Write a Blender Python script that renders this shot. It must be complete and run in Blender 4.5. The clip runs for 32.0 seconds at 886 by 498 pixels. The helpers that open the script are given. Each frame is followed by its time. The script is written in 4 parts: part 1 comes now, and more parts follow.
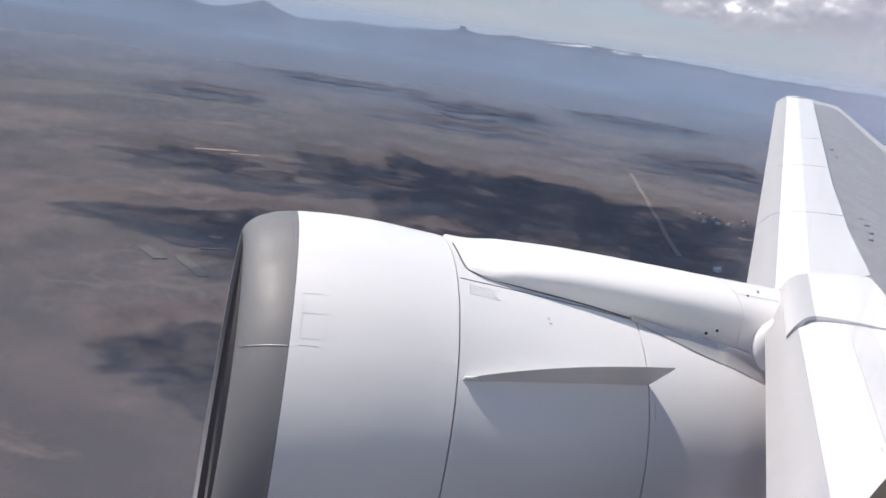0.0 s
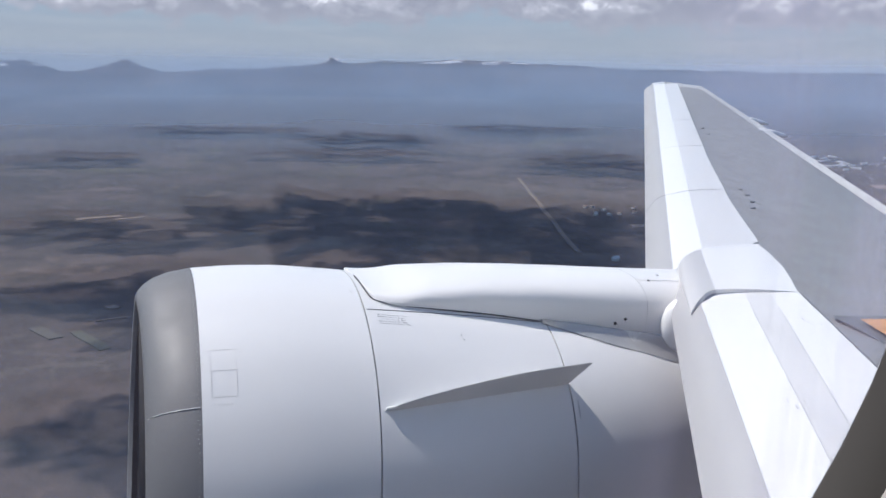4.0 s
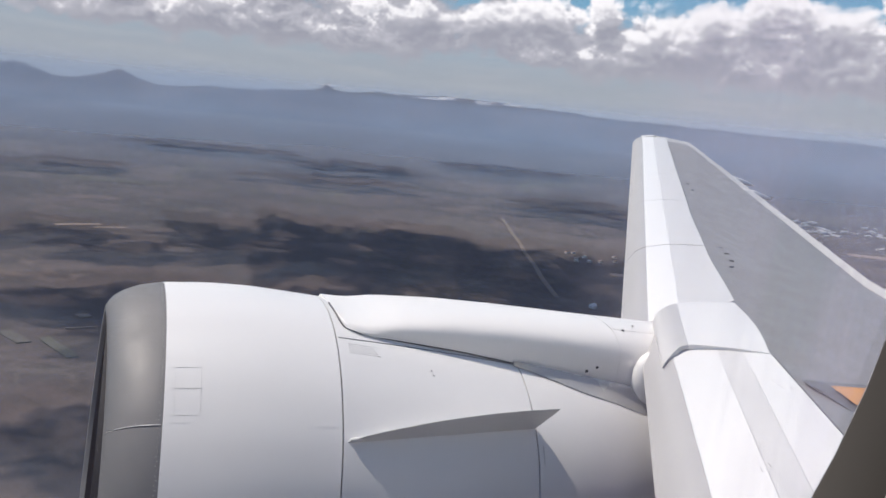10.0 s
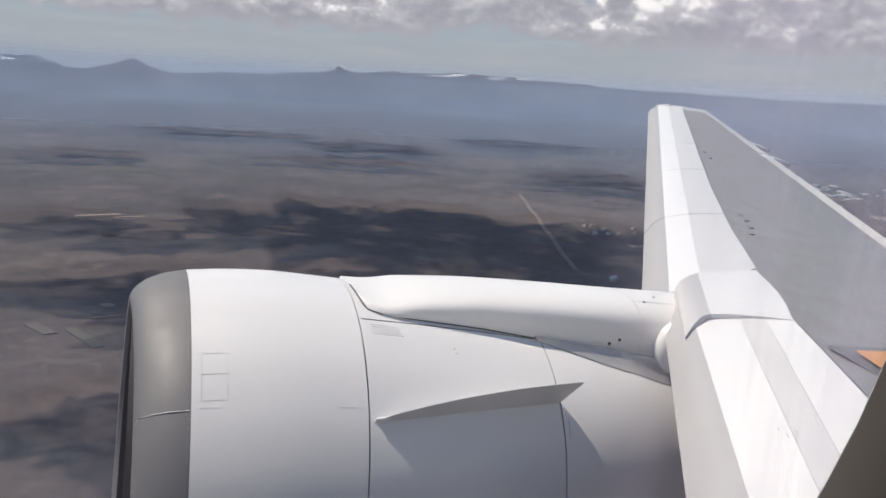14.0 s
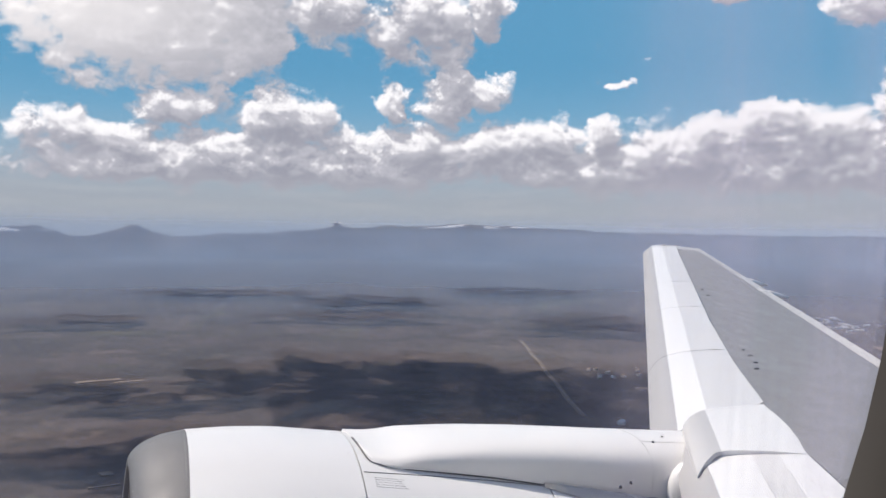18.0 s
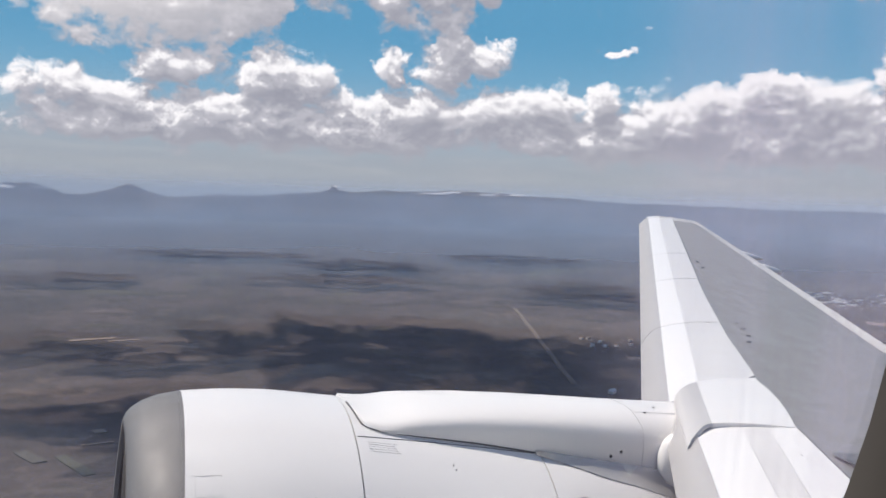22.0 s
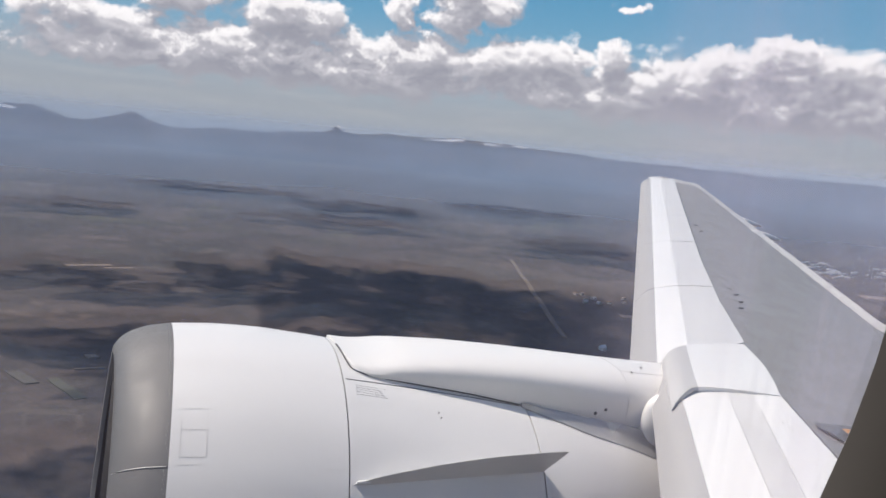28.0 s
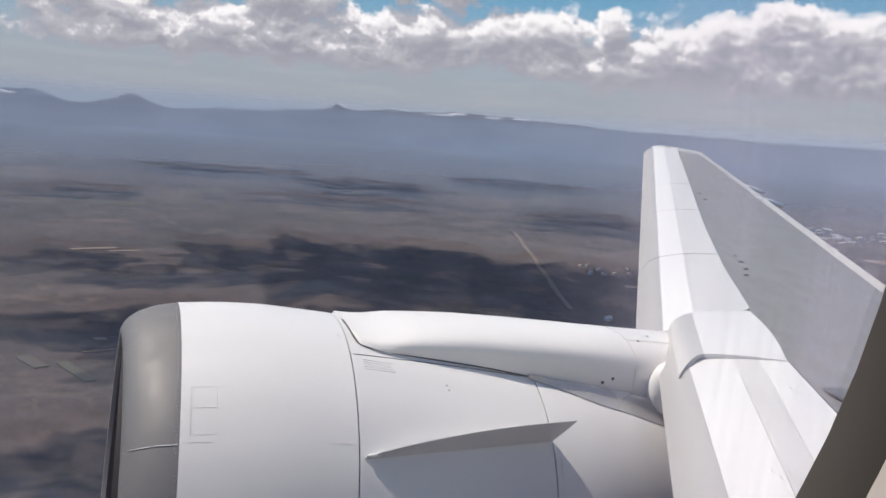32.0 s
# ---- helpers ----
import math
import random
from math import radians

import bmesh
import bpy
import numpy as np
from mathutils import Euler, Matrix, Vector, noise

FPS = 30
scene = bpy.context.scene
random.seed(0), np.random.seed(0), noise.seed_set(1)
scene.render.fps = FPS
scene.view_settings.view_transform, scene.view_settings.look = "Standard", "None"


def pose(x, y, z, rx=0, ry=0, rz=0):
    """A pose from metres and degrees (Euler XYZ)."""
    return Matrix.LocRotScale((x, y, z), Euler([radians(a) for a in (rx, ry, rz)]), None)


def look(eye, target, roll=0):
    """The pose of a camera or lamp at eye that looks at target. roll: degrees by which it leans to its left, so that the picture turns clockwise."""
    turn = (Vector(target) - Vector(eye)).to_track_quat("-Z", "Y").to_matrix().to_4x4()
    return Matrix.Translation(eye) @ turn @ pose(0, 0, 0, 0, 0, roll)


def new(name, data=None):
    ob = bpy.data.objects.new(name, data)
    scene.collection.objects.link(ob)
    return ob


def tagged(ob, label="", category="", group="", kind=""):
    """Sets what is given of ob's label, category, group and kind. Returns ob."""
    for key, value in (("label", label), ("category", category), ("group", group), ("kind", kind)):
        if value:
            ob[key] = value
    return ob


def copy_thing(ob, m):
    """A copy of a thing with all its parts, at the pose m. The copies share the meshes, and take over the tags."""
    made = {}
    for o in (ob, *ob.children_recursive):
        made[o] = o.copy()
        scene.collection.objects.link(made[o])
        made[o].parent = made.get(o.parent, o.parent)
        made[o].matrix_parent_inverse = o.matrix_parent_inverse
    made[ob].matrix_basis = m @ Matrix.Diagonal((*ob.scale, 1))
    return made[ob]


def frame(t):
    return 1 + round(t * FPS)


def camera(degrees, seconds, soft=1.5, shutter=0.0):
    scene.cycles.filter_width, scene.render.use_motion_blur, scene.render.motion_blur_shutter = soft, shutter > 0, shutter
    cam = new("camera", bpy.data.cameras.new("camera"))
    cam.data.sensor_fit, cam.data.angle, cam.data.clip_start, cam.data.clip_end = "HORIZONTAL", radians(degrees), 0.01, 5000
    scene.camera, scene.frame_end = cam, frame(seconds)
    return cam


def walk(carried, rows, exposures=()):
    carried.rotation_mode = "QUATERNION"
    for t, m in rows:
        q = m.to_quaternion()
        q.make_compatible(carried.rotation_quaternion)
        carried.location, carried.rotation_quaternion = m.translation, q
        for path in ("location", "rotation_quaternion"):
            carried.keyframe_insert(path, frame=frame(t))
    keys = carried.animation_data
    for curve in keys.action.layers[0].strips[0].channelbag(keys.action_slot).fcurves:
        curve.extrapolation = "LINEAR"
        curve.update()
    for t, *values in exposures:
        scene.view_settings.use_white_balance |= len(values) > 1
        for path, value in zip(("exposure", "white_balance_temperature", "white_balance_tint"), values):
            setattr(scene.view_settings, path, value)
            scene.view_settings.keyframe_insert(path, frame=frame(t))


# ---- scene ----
cam = camera(51.6, 32.0, soft=1.5)
# seconds, place (m), turn (degrees)
PATH = [
    (0, -0.0249, -0.0402, -0.0006, 76.83, -8.52, -10.45),
    (0.5, -0.0187, -0.0139, 0.0040, 78.84, -3.24, -14.63),
    (1, -0.0131, 0.0165, -0.0031, 77.80, -2.83, -17.90),
    (1.5, -0.0220, -0.0029, 0.0014, 77.33, -1.16, -18.63),
    (2, -0.0002, -0.0167, -0.0064, 78.43, -2.82, -17.47),
    (2.5, 0.0065, 0.0010, -0.0494, 78.73, -1.35, -19.92),
    (4.5, -0.0037, -0.0014, 0.0091, 79.46, -0.75, -17.99),
    (5, 0.0017, -0.0030, -0.0020, 81.49, -0.19, -18.23),
    (5.5, 0.0027, -0.0020, -0.0042, 83.17, 0.27, -18.02),
    (6, -0.0011, 0.0000, -0.0146, 83.64, -2.00, -18.22),
    (6.5, -0.0041, -0.0029, -0.0123, 83.11, -2.77, -18.73),
    (7, -0.0053, 0.0010, -0.0023, 82.32, -4.80, -18.72),
    (7.5, 0.0063, 0.0082, -0.0080, 81.57, -5.72, -18.92),
    (8, 0.0053, 0.0175, -0.0234, 80.79, -4.17, -19.14),
    (8.5, 0.0099, 0.0144, -0.0102, 80.09, -4.01, -18.71),
    (9, 0.0045, 0.0074, -0.0003, 79.94, -5.17, -18.59),
    (9.5, 0.0058, 0.0072, 0.0018, 80.57, -6.21, -18.40),
    (10, 0.0159, 0.0170, -0.0046, 81.24, -5.61, -18.79),
    (10.5, 0.0159, 0.0107, -0.0058, 82.03, -5.25, -19.06),
    (11, 0.0093, 0.0143, -0.0008, 80.82, -6.20, -18.67),
    (11.5, 0.0123, 0.0143, -0.0119, 80.10, -3.69, -18.67),
    (12, 0.0154, 0.0199, -0.0202, 80.09, -2.05, -18.81),
    (12.5, 0.0114, 0.0135, -0.0104, 80.04, -0.82, -18.89),
    (13, 0.0032, 0.0068, -0.0012, 79.95, -1.94, -18.61),
    (13.5, 0.0006, 0.0072, -0.0019, 79.78, -2.88, -18.21),
    (14, 0.0077, 0.0072, 0.0009, 79.79, -3.40, -17.99),
    (14.5, 0.0024, 0.0060, -0.0056, 79.73, -3.71, -17.83),
    (16.5, 0.0090, 0.0116, 0.0137, 79.69, -4.26, -17.99),
    (17, 0.0055, 0.0020, -0.0095, 85.57, -0.51, -18.60),
    (17.5, 0.0122, -0.0119, -0.0141, 88.80, -0.52, -18.25),
    (18, 0.0167, -0.0062, -0.0222, 89.15, -0.84, -18.21),
    (18.5, 0.0165, -0.0112, -0.0252, 89.43, -2.03, -18.28),
    (19, 0.0150, -0.0014, -0.0134, 88.71, -2.99, -18.42),
    (19.5, 0.0129, -0.0036, -0.0103, 87.20, -4.06, -18.44),
    (20, 0.0089, -0.0023, 0.0077, 86.91, -4.79, -18.24),
    (20.5, 0.0061, -0.0050, 0.0117, 87.10, -5.07, -18.13),
    (21, 0.0084, -0.0117, 0.0131, 87.18, -4.60, -18.06),
    (21.5, 0.0054, -0.0104, 0.0094, 87.42, -3.12, -18.11),
    (22, 0.0052, -0.0093, -0.0117, 87.05, -2.10, -18.43),
    (22.5, 0.0131, 0.0013, 0.0030, 86.60, -3.89, -18.41),
    (23, 0.0234, 0.0044, -0.0012, 85.90, -4.15, -18.54),
    (23.5, 0.0167, 0.0131, 0.0185, 85.74, -4.88, -18.56),
    (24, 0.0240, 0.0056, 0.0098, 85.78, -5.28, -18.62),
    (24.5, 0.0160, 0.0147, 0.0287, 85.33, -5.69, -18.81),
    (25, 0.0230, 0.0066, 0.0150, 84.85, -5.26, -18.83),
    (25.5, 0.0215, 0.0175, 0.0211, 84.44, -4.76, -18.90),
    (27.5, 0.0393, 0.0204, 0.0015, 84.13, -5.17, -18.35),
    (28, 0.0218, 0.0087, -0.0028, 83.75, -5.58, -18.24),
    (28.5, 0.0225, 0.0101, 0.0023, 83.31, -5.52, -18.16),
    (29, 0.0298, 0.0134, -0.0038, 83.17, -5.54, -18.07),
    (29.5, 0.0186, 0.0086, 0.0003, 82.93, -5.43, -18.16),
    (30, 0.0150, 0.0014, 0.0018, 83.18, -5.32, -18.05),
    (30.5, 0.0208, 0.0102, -0.0058, 83.24, -5.53, -18.07),
    (31, 0.0279, 0.0177, -0.0115, 82.98, -4.82, -18.07),
    (31.5, 0.0274, 0.0132, -0.0092, 82.34, -4.17, -18.13),
    (32, 0.0220, 0.0068, -0.0123, 82.17, -4.18, -18.15),
]
EXPOSURES = [(0.0, 0.35, 6600, 12), (0.7, 0.2, 6100, 11), (6.5, 0.15, 6100, 11), (7.2, 0.3, 6900, 11), (8.0, 0.1, 6900, 11), (8.5, -0.1, 6600, 12), (9.0, -0.27, 6100, 11),
             (9.5, 0.1, 6700, 12), (11.0, 0.05, 6500, 12), (11.5, 0.1, 6900, 11), (16.5, 0.1, 6900, 11), (17.5, 0.12, 6700, 12), (32.0, 0.06, 6800, 12)]
walk(cam, [(t, pose(x, y, z, rx, ry, rz)) for t, x, y, z, rx, ry, rz in PATH], EXPOSURES)

# ---- light ----
SUN_DOWN = Vector((0.45, -0.27, -0.85)).normalized()
world = bpy.data.worlds.new("sky")
scene.world = world
world.use_nodes = True
wn = world.node_tree
sky = wn.nodes.new("ShaderNodeTexSky")
sky.sky_type, sky.sun_disc = "NISHITA", False
sky.sun_elevation = math.asin(-SUN_DOWN.z)
sky.sun_rotation = math.atan2(-SUN_DOWN.x, -SUN_DOWN.y)
sky.altitude, sky.dust_density, sky.ozone_density = 3000.0, 1.5, 0.0
wn.nodes["Background"].inputs["Strength"].default_value = 0.145
wn.links.new(sky.outputs[0], wn.nodes["Background"].inputs["Color"])
sun_data = bpy.data.lights.new("sun", "SUN")
sun_data.energy, sun_data.angle, sun_data.color = 4.2, radians(0.5), (1.0, 0.935, 0.85)
sun = new("sun", sun_data)
sun.matrix_world = look((0, 0, 60), Vector((0, 0, 60)) + SUN_DOWN)

# the aircraft climbs gently: its frame (x aft, y outboard, z up) leans against the level world
AIR = Matrix(((0.99897, 0.0, 0.04545, 0), (-0.00008, 1.0, 0.00167, 0), (-0.04545, -0.00167, 0.99897, 0), (0, 0, 0, 1)))


# ---- materials ----
class Tree:
    """Short hand for node trees."""

    def __init__(self, name):
        self.mat = bpy.data.materials.new(name)
        self.mat.use_nodes = True
        self.t = self.mat.node_tree
        self.bsdf = self.t.nodes["Principled BSDF"]
        self.out = self.t.nodes["Material Output"]

    def put(self, socket, value):
        if isinstance(value, bpy.types.NodeSocket):
            self.t.links.new(value, socket)
        elif value is not None:
            socket.default_value = value

    def node(self, kind, *values, operation="", use_clamp=False, data_type=""):
        n = self.t.nodes.new("ShaderNode" + kind)
        if operation:
            n.operation = operation
        if use_clamp:
            n.use_clamp = True
        if data_type:
            n.data_type = data_type
        for i, v in enumerate(values):
            self.put(n.inputs[i], v)
        return n

    def math(self, op, a, b=None, c=None, clamp=False):
        return self.node("Math", a, b, c, operation=op, use_clamp=clamp).outputs[0]

    def noise(self, vec, scale, detail=4.0, rough=0.55, dist=0.0):
        n = self.node("TexNoise")
        self.put(n.inputs["Vector"], vec)
        for k, v in (("Scale", scale), ("Detail", detail), ("Roughness", rough), ("Distortion", dist)):
            n.inputs[k].default_value = v
        return n.outputs[0]

    def span(self, v, a, b, lo=0.0, hi=1.0, smooth=True):
        n = self.node("MapRange", v, a, b, lo, hi)
        n.interpolation_type = "SMOOTHSTEP" if smooth else "LINEAR"
        return n.outputs[0]

    def mix(self, f, a, b):
        n = self.node("Mix", data_type="RGBA")
        self.put(n.inputs[0], f), self.put(n.inputs[6], a), self.put(n.inputs[7], b)
        return n.outputs[2]

    def coords(self, kind="Object"):
        return self.node("TexCoord").outputs[kind]

    def scaled(self, vec, x, y, z):
        return self.node("Mapping", vec, None, None, (x, y, z)).outputs[0]

    def bump(self, h, strength, dist):
        n = self.node("Bump")
        n.inputs["Strength"].default_value, n.inputs["Distance"].default_value = strength, dist
        self.put(n.inputs["Height"], h)
        self.t.links.new(n.outputs[0], self.bsdf.inputs["Normal"])

    def finish(self, color, rough, metal=0.0, spec=0.5):
        self.put(self.bsdf.inputs["Base Color"], color)
        self.put(self.bsdf.inputs["Roughness"], rough)
        self.put(self.bsdf.inputs["Metallic"], metal)
        self.bsdf.inputs["Specular IOR Level"].default_value = spec
        return self.mat


def rgb(r, g, b):
    return (r, g, b, 1.0)


def painted(name, base, dirt, rough=0.35, streak=(0.5, 5.0, 5.0), amount=0.22, metal=0.0):
    """Aircraft paint: faint stains drawn out along the airflow, fine grain and small gloss changes."""
    k = Tree(name)
    co = k.coords()
    stains = k.span(k.noise(k.scaled(co, *streak), 1.3, 6, 0.6), 0.2, 0.9)
    f = k.math("MULTIPLY", stains, amount)
    col = k.mix(f, base, dirt)
    r = k.span(k.noise(co, 3.0, 3), 0.3, 0.7, rough - 0.06, rough + 0.08)
    k.bump(k.noise(co, 2.2, 2), 0.05, 0.02)
    return k.finish(col, r, metal)


WHITE = painted("white_paint", rgb(0.80, 0.785, 0.76), rgb(0.58, 0.565, 0.545), 0.34)
COWL = painted("cowl_paint", rgb(0.75, 0.745, 0.735), rgb(0.57, 0.56, 0.55), 0.34, amount=0.34)
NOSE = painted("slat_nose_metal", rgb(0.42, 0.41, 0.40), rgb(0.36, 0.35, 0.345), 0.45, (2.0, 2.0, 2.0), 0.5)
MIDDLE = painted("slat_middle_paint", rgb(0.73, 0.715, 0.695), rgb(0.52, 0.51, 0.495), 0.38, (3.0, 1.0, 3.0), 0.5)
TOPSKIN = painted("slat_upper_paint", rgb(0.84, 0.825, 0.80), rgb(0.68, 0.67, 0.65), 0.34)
# slat nose tone, lightened to offset the shade on this tilted face
FLAP_NOSE = painted("flap_nose_lightened", rgb(0.56, 0.55, 0.535), rgb(0.44, 0.43, 0.42), 0.4, (2.0, 2.0, 2.0), 0.5)
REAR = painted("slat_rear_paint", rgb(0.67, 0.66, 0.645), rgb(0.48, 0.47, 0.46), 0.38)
GREY = painted("wing_grey_paint", rgb(0.255, 0.247, 0.237), rgb(0.21, 0.203, 0.195), 0.45, (0.35, 2.5, 2.5), 0.2)
STRIP = painted("trailing_strip_paint", rgb(0.46, 0.46, 0.455), rgb(0.36, 0.355, 0.345), 0.45)
LIP = painted("inlet_lip_metal", rgb(0.17, 0.165, 0.165), rgb(0.12, 0.145, 0.145), 0.62, (1.0, 1.0, 1.0), 0.4, metal=0.25)
DARK = painted("dark_liner", rgb(0.03, 0.03, 0.03), rgb(0.06, 0.055, 0.05), 0.6)
SEAM = painted("seam_and_gap_dark", rgb(0.10, 0.10, 0.10), rgb(0.05, 0.05, 0.05), 0.6)
INK = painted("faded_marking", rgb(0.40, 0.40, 0.395), rgb(0.55, 0.55, 0.54), 0.5)
FADED = painted("worn_marking", rgb(0.66, 0.65, 0.635), rgb(0.74, 0.73, 0.71), 0.4)
ORANGE = painted("orange_paint", rgb(0.75, 0.33, 0.07), rgb(0.5, 0.25, 0.1), 0.45)
VANE = painted("vane_paint", rgb(0.17, 0.165, 0.16), rgb(0.22, 0.22, 0.21), 0.5)
CHARCOAL = painted("charcoal_paint", rgb(0.12, 0.12, 0.12), rgb(0.18, 0.18, 0.18), 0.5)
RUBBER = painted("window_seal_rubber", rgb(0.115, 0.11, 0.105), rgb(0.16, 0.15, 0.145), 0.36)
CREAM = painted("cabin_lining_plastic", rgb(0.46, 0.43, 0.41), rgb(0.38, 0.36, 0.34), 0.5)
BLADE = painted("fan_blade_titanium", rgb(0.25, 0.25, 0.26), rgb(0.12, 0.12, 0.12), 0.35, metal=0.9)


FILLET = painted("fillet_metal", rgb(0.52, 0.515, 0.50), rgb(0.38, 0.375, 0.37), 0.24, (0.6, 6.0, 6.0), 0.5, metal=0.25)


def pane_material():
    """Clear acrylic with fine upright scratches; its purplish film paints glare, strongest at the aft edge."""
    k = Tree("window_acrylic")
    co = k.coords()
    x = k.node("SeparateXYZ", co).outputs[0]
    lines = k.span(k.noise(k.scaled(co, 1.0, 0.0, 0.07), 60, 3, 0.6), 0.42, 0.72)
    smear = k.span(k.noise(k.scaled(co, 1.0, 0.0, 0.3), 9, 3, 0.5), 0.3, 0.75)
    edge = k.span(x, 0.15, 0.27)
    glare_film = k.math("MULTIPLY", k.math("ADD", k.math("MULTIPLY", lines, 0.4), smear), k.math("MULTIPLY_ADD", edge, 0.24, 0.006))
    veil_glare = k.node("BsdfTranslucent", rgb(0.90, 0.78, 0.92))
    k.put(k.out.inputs[0], k.node("MixShader", k.math("ADD", glare_film, 0.014), k.node("BsdfTransparent").outputs[0], veil_glare.outputs[0]).outputs[0])
    return k.mat


def ground_material():
    k = Tree("dry_lowland")
    p = k.node("NewGeometry").outputs["Position"]
    big = k.noise(p, 0.0016, 7, 0.62, 0.6)
    mid = k.noise(p, 0.008, 8, 0.65, 0.5)
    fine = k.noise(p, 0.09, 6, 0.7)
    clump = k.noise(p, 0.03, 6, 0.7, 0.3)
    col = k.mix(k.span(mid, 0.36, 0.64), rgb(0.076, 0.060, 0.057), rgb(0.108, 0.084, 0.078))
    col = k.mix(k.span(big, 0.50, 0.64, 0, 0.75), col, rgb(0.066, 0.058, 0.055))
    # broad dark patches, cloud shade put into the ground colour
    shade_patch = k.noise(k.scaled(p, 1.0, 1.0, 0.0), 0.0034, 7, 0.6, 0.9)
    col = k.mix(k.span(shade_patch, 0.53, 0.60, 0, 0.35), col, rgb(0.050, 0.048, 0.046))
    flat = k.scaled(p, 1.0, 1.0, 0.0)
    scrub = k.span(k.noise(flat, 0.0075, 9, 0.66, 0.7), 0.50, 0.57, 0, 0.34)
    col = k.mix(scrub, col, rgb(0.045, 0.043, 0.040))
    col = k.mix(k.span(k.noise(flat, 0.02, 6, 0.7, 0.4), 0.56, 0.66, 0, 0.45), col, rgb(0.185, 0.142, 0.118))
    belt = k.span(k.noise(flat, 0.0045, 7, 0.6, 1.0), 0.50, 0.58, 0, 0.3)
    col = k.mix(belt, col, rgb(0.036, 0.037, 0.037))
    col = k.mix(k.span(k.noise(flat, 0.0032, 7, 0.62, 0.8), 0.53, 0.60, 0, 0.35), col, rgb(0.19, 0.148, 0.124))
    green = k.math("MULTIPLY", k.span(k.noise(p, 0.005, 5, 0.62, 0.8), 0.58, 0.70), 0.65)
    col = k.mix(green, col, rgb(0.105, 0.105, 0.058))
    col = k.mix(k.span(k.noise(p, 0.012, 6, 0.68, 0.6), 0.60, 0.70, 0, 0.6), col, rgb(0.185, 0.14, 0.112))
    zone = k.span(k.noise(p, 0.004, 2, 0.5), 0.52, 0.62)
    stream = k.span(k.math("ABSOLUTE", k.math("SUBTRACT", k.noise(p, 0.011, 3, 0.5, 1.2), 0.5)), 0.018, 0.004)
    col = k.mix(k.math("MULTIPLY", k.math("MULTIPLY", zone, stream), 0.35), col, rgb(0.19, 0.165, 0.135))
    col = k.mix(k.span(clump, 0.5, 0.62, 0, 0.3), col, rgb(0.045, 0.042, 0.036))
    col = k.mix(k.math("MULTIPLY", fine, 0.4), col, rgb(0.04, 0.037, 0.034))
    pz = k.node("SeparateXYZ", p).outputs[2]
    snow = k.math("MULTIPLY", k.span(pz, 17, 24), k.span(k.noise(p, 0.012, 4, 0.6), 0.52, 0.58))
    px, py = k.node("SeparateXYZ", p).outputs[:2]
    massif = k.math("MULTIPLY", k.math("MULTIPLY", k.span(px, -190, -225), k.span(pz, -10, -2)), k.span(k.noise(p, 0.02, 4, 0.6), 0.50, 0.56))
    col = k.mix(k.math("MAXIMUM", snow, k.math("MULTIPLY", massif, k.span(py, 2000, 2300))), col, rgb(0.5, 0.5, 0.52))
    k.bump(fine, 0.5, 3.0)
    return k.finish(col, 0.95, 0.0, 0.1)


def haze_material():
    """A thin layer of haze: scatters daylight both ways and thickens with distance; above the far hills it thins out."""
    k = Tree("haze")
    x, y, z = k.node("SeparateXYZ", k.node("NewGeometry").outputs["Position"]).outputs
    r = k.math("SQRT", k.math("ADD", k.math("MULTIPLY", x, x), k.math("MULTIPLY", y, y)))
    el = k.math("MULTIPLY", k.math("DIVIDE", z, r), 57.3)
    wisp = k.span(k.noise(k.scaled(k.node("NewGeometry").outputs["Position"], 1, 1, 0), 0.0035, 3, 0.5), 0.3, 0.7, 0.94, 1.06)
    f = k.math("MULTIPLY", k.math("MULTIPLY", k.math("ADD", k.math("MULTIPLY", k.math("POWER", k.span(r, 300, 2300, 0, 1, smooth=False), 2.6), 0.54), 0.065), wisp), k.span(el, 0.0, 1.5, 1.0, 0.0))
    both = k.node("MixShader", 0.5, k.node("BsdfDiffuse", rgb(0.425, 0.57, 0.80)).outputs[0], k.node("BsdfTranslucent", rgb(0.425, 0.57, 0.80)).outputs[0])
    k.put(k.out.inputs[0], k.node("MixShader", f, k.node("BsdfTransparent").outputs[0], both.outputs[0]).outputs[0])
    return k.mat


# cumulus, deck by deck: azimuth, elevation, half width, half height (degrees)
HIGH = [(-0.3, 11.8, 7.8, 3.4), (6.2, 12.9, 3.2, 3.2), (10.1, 13.6, 3.5, 2.1), (16.4, 12.7, 3.1, 2.6), (20.8, 13.5, 1.2, 1.9), (25.2, 14.8, 1.9, 0.5),
        (35.7, 14.6, 1.9, 0.8), (43.2, 13.3, 2.6, 1.3)]
MIDDLE_DECK = [(2.4, 7.6, 2.9, 1.3), (7.9, 7.3, 3.2, 1.7), (-4.6, 5.8, 2.6, 1.5), (-1.2, 5.5, 2.2, 1.1), (15.1, 8.1, 1.4, 1.1), (18.9, 8.4, 1.9, 1.8), (20.7, 8.7, 1.9, 1.1),
               (28.8, 9.2, 1.0, 0.32), (38.0, 7.3, 2.2, 0.9), (45.1, 8.0, 1.7, 1.4)]
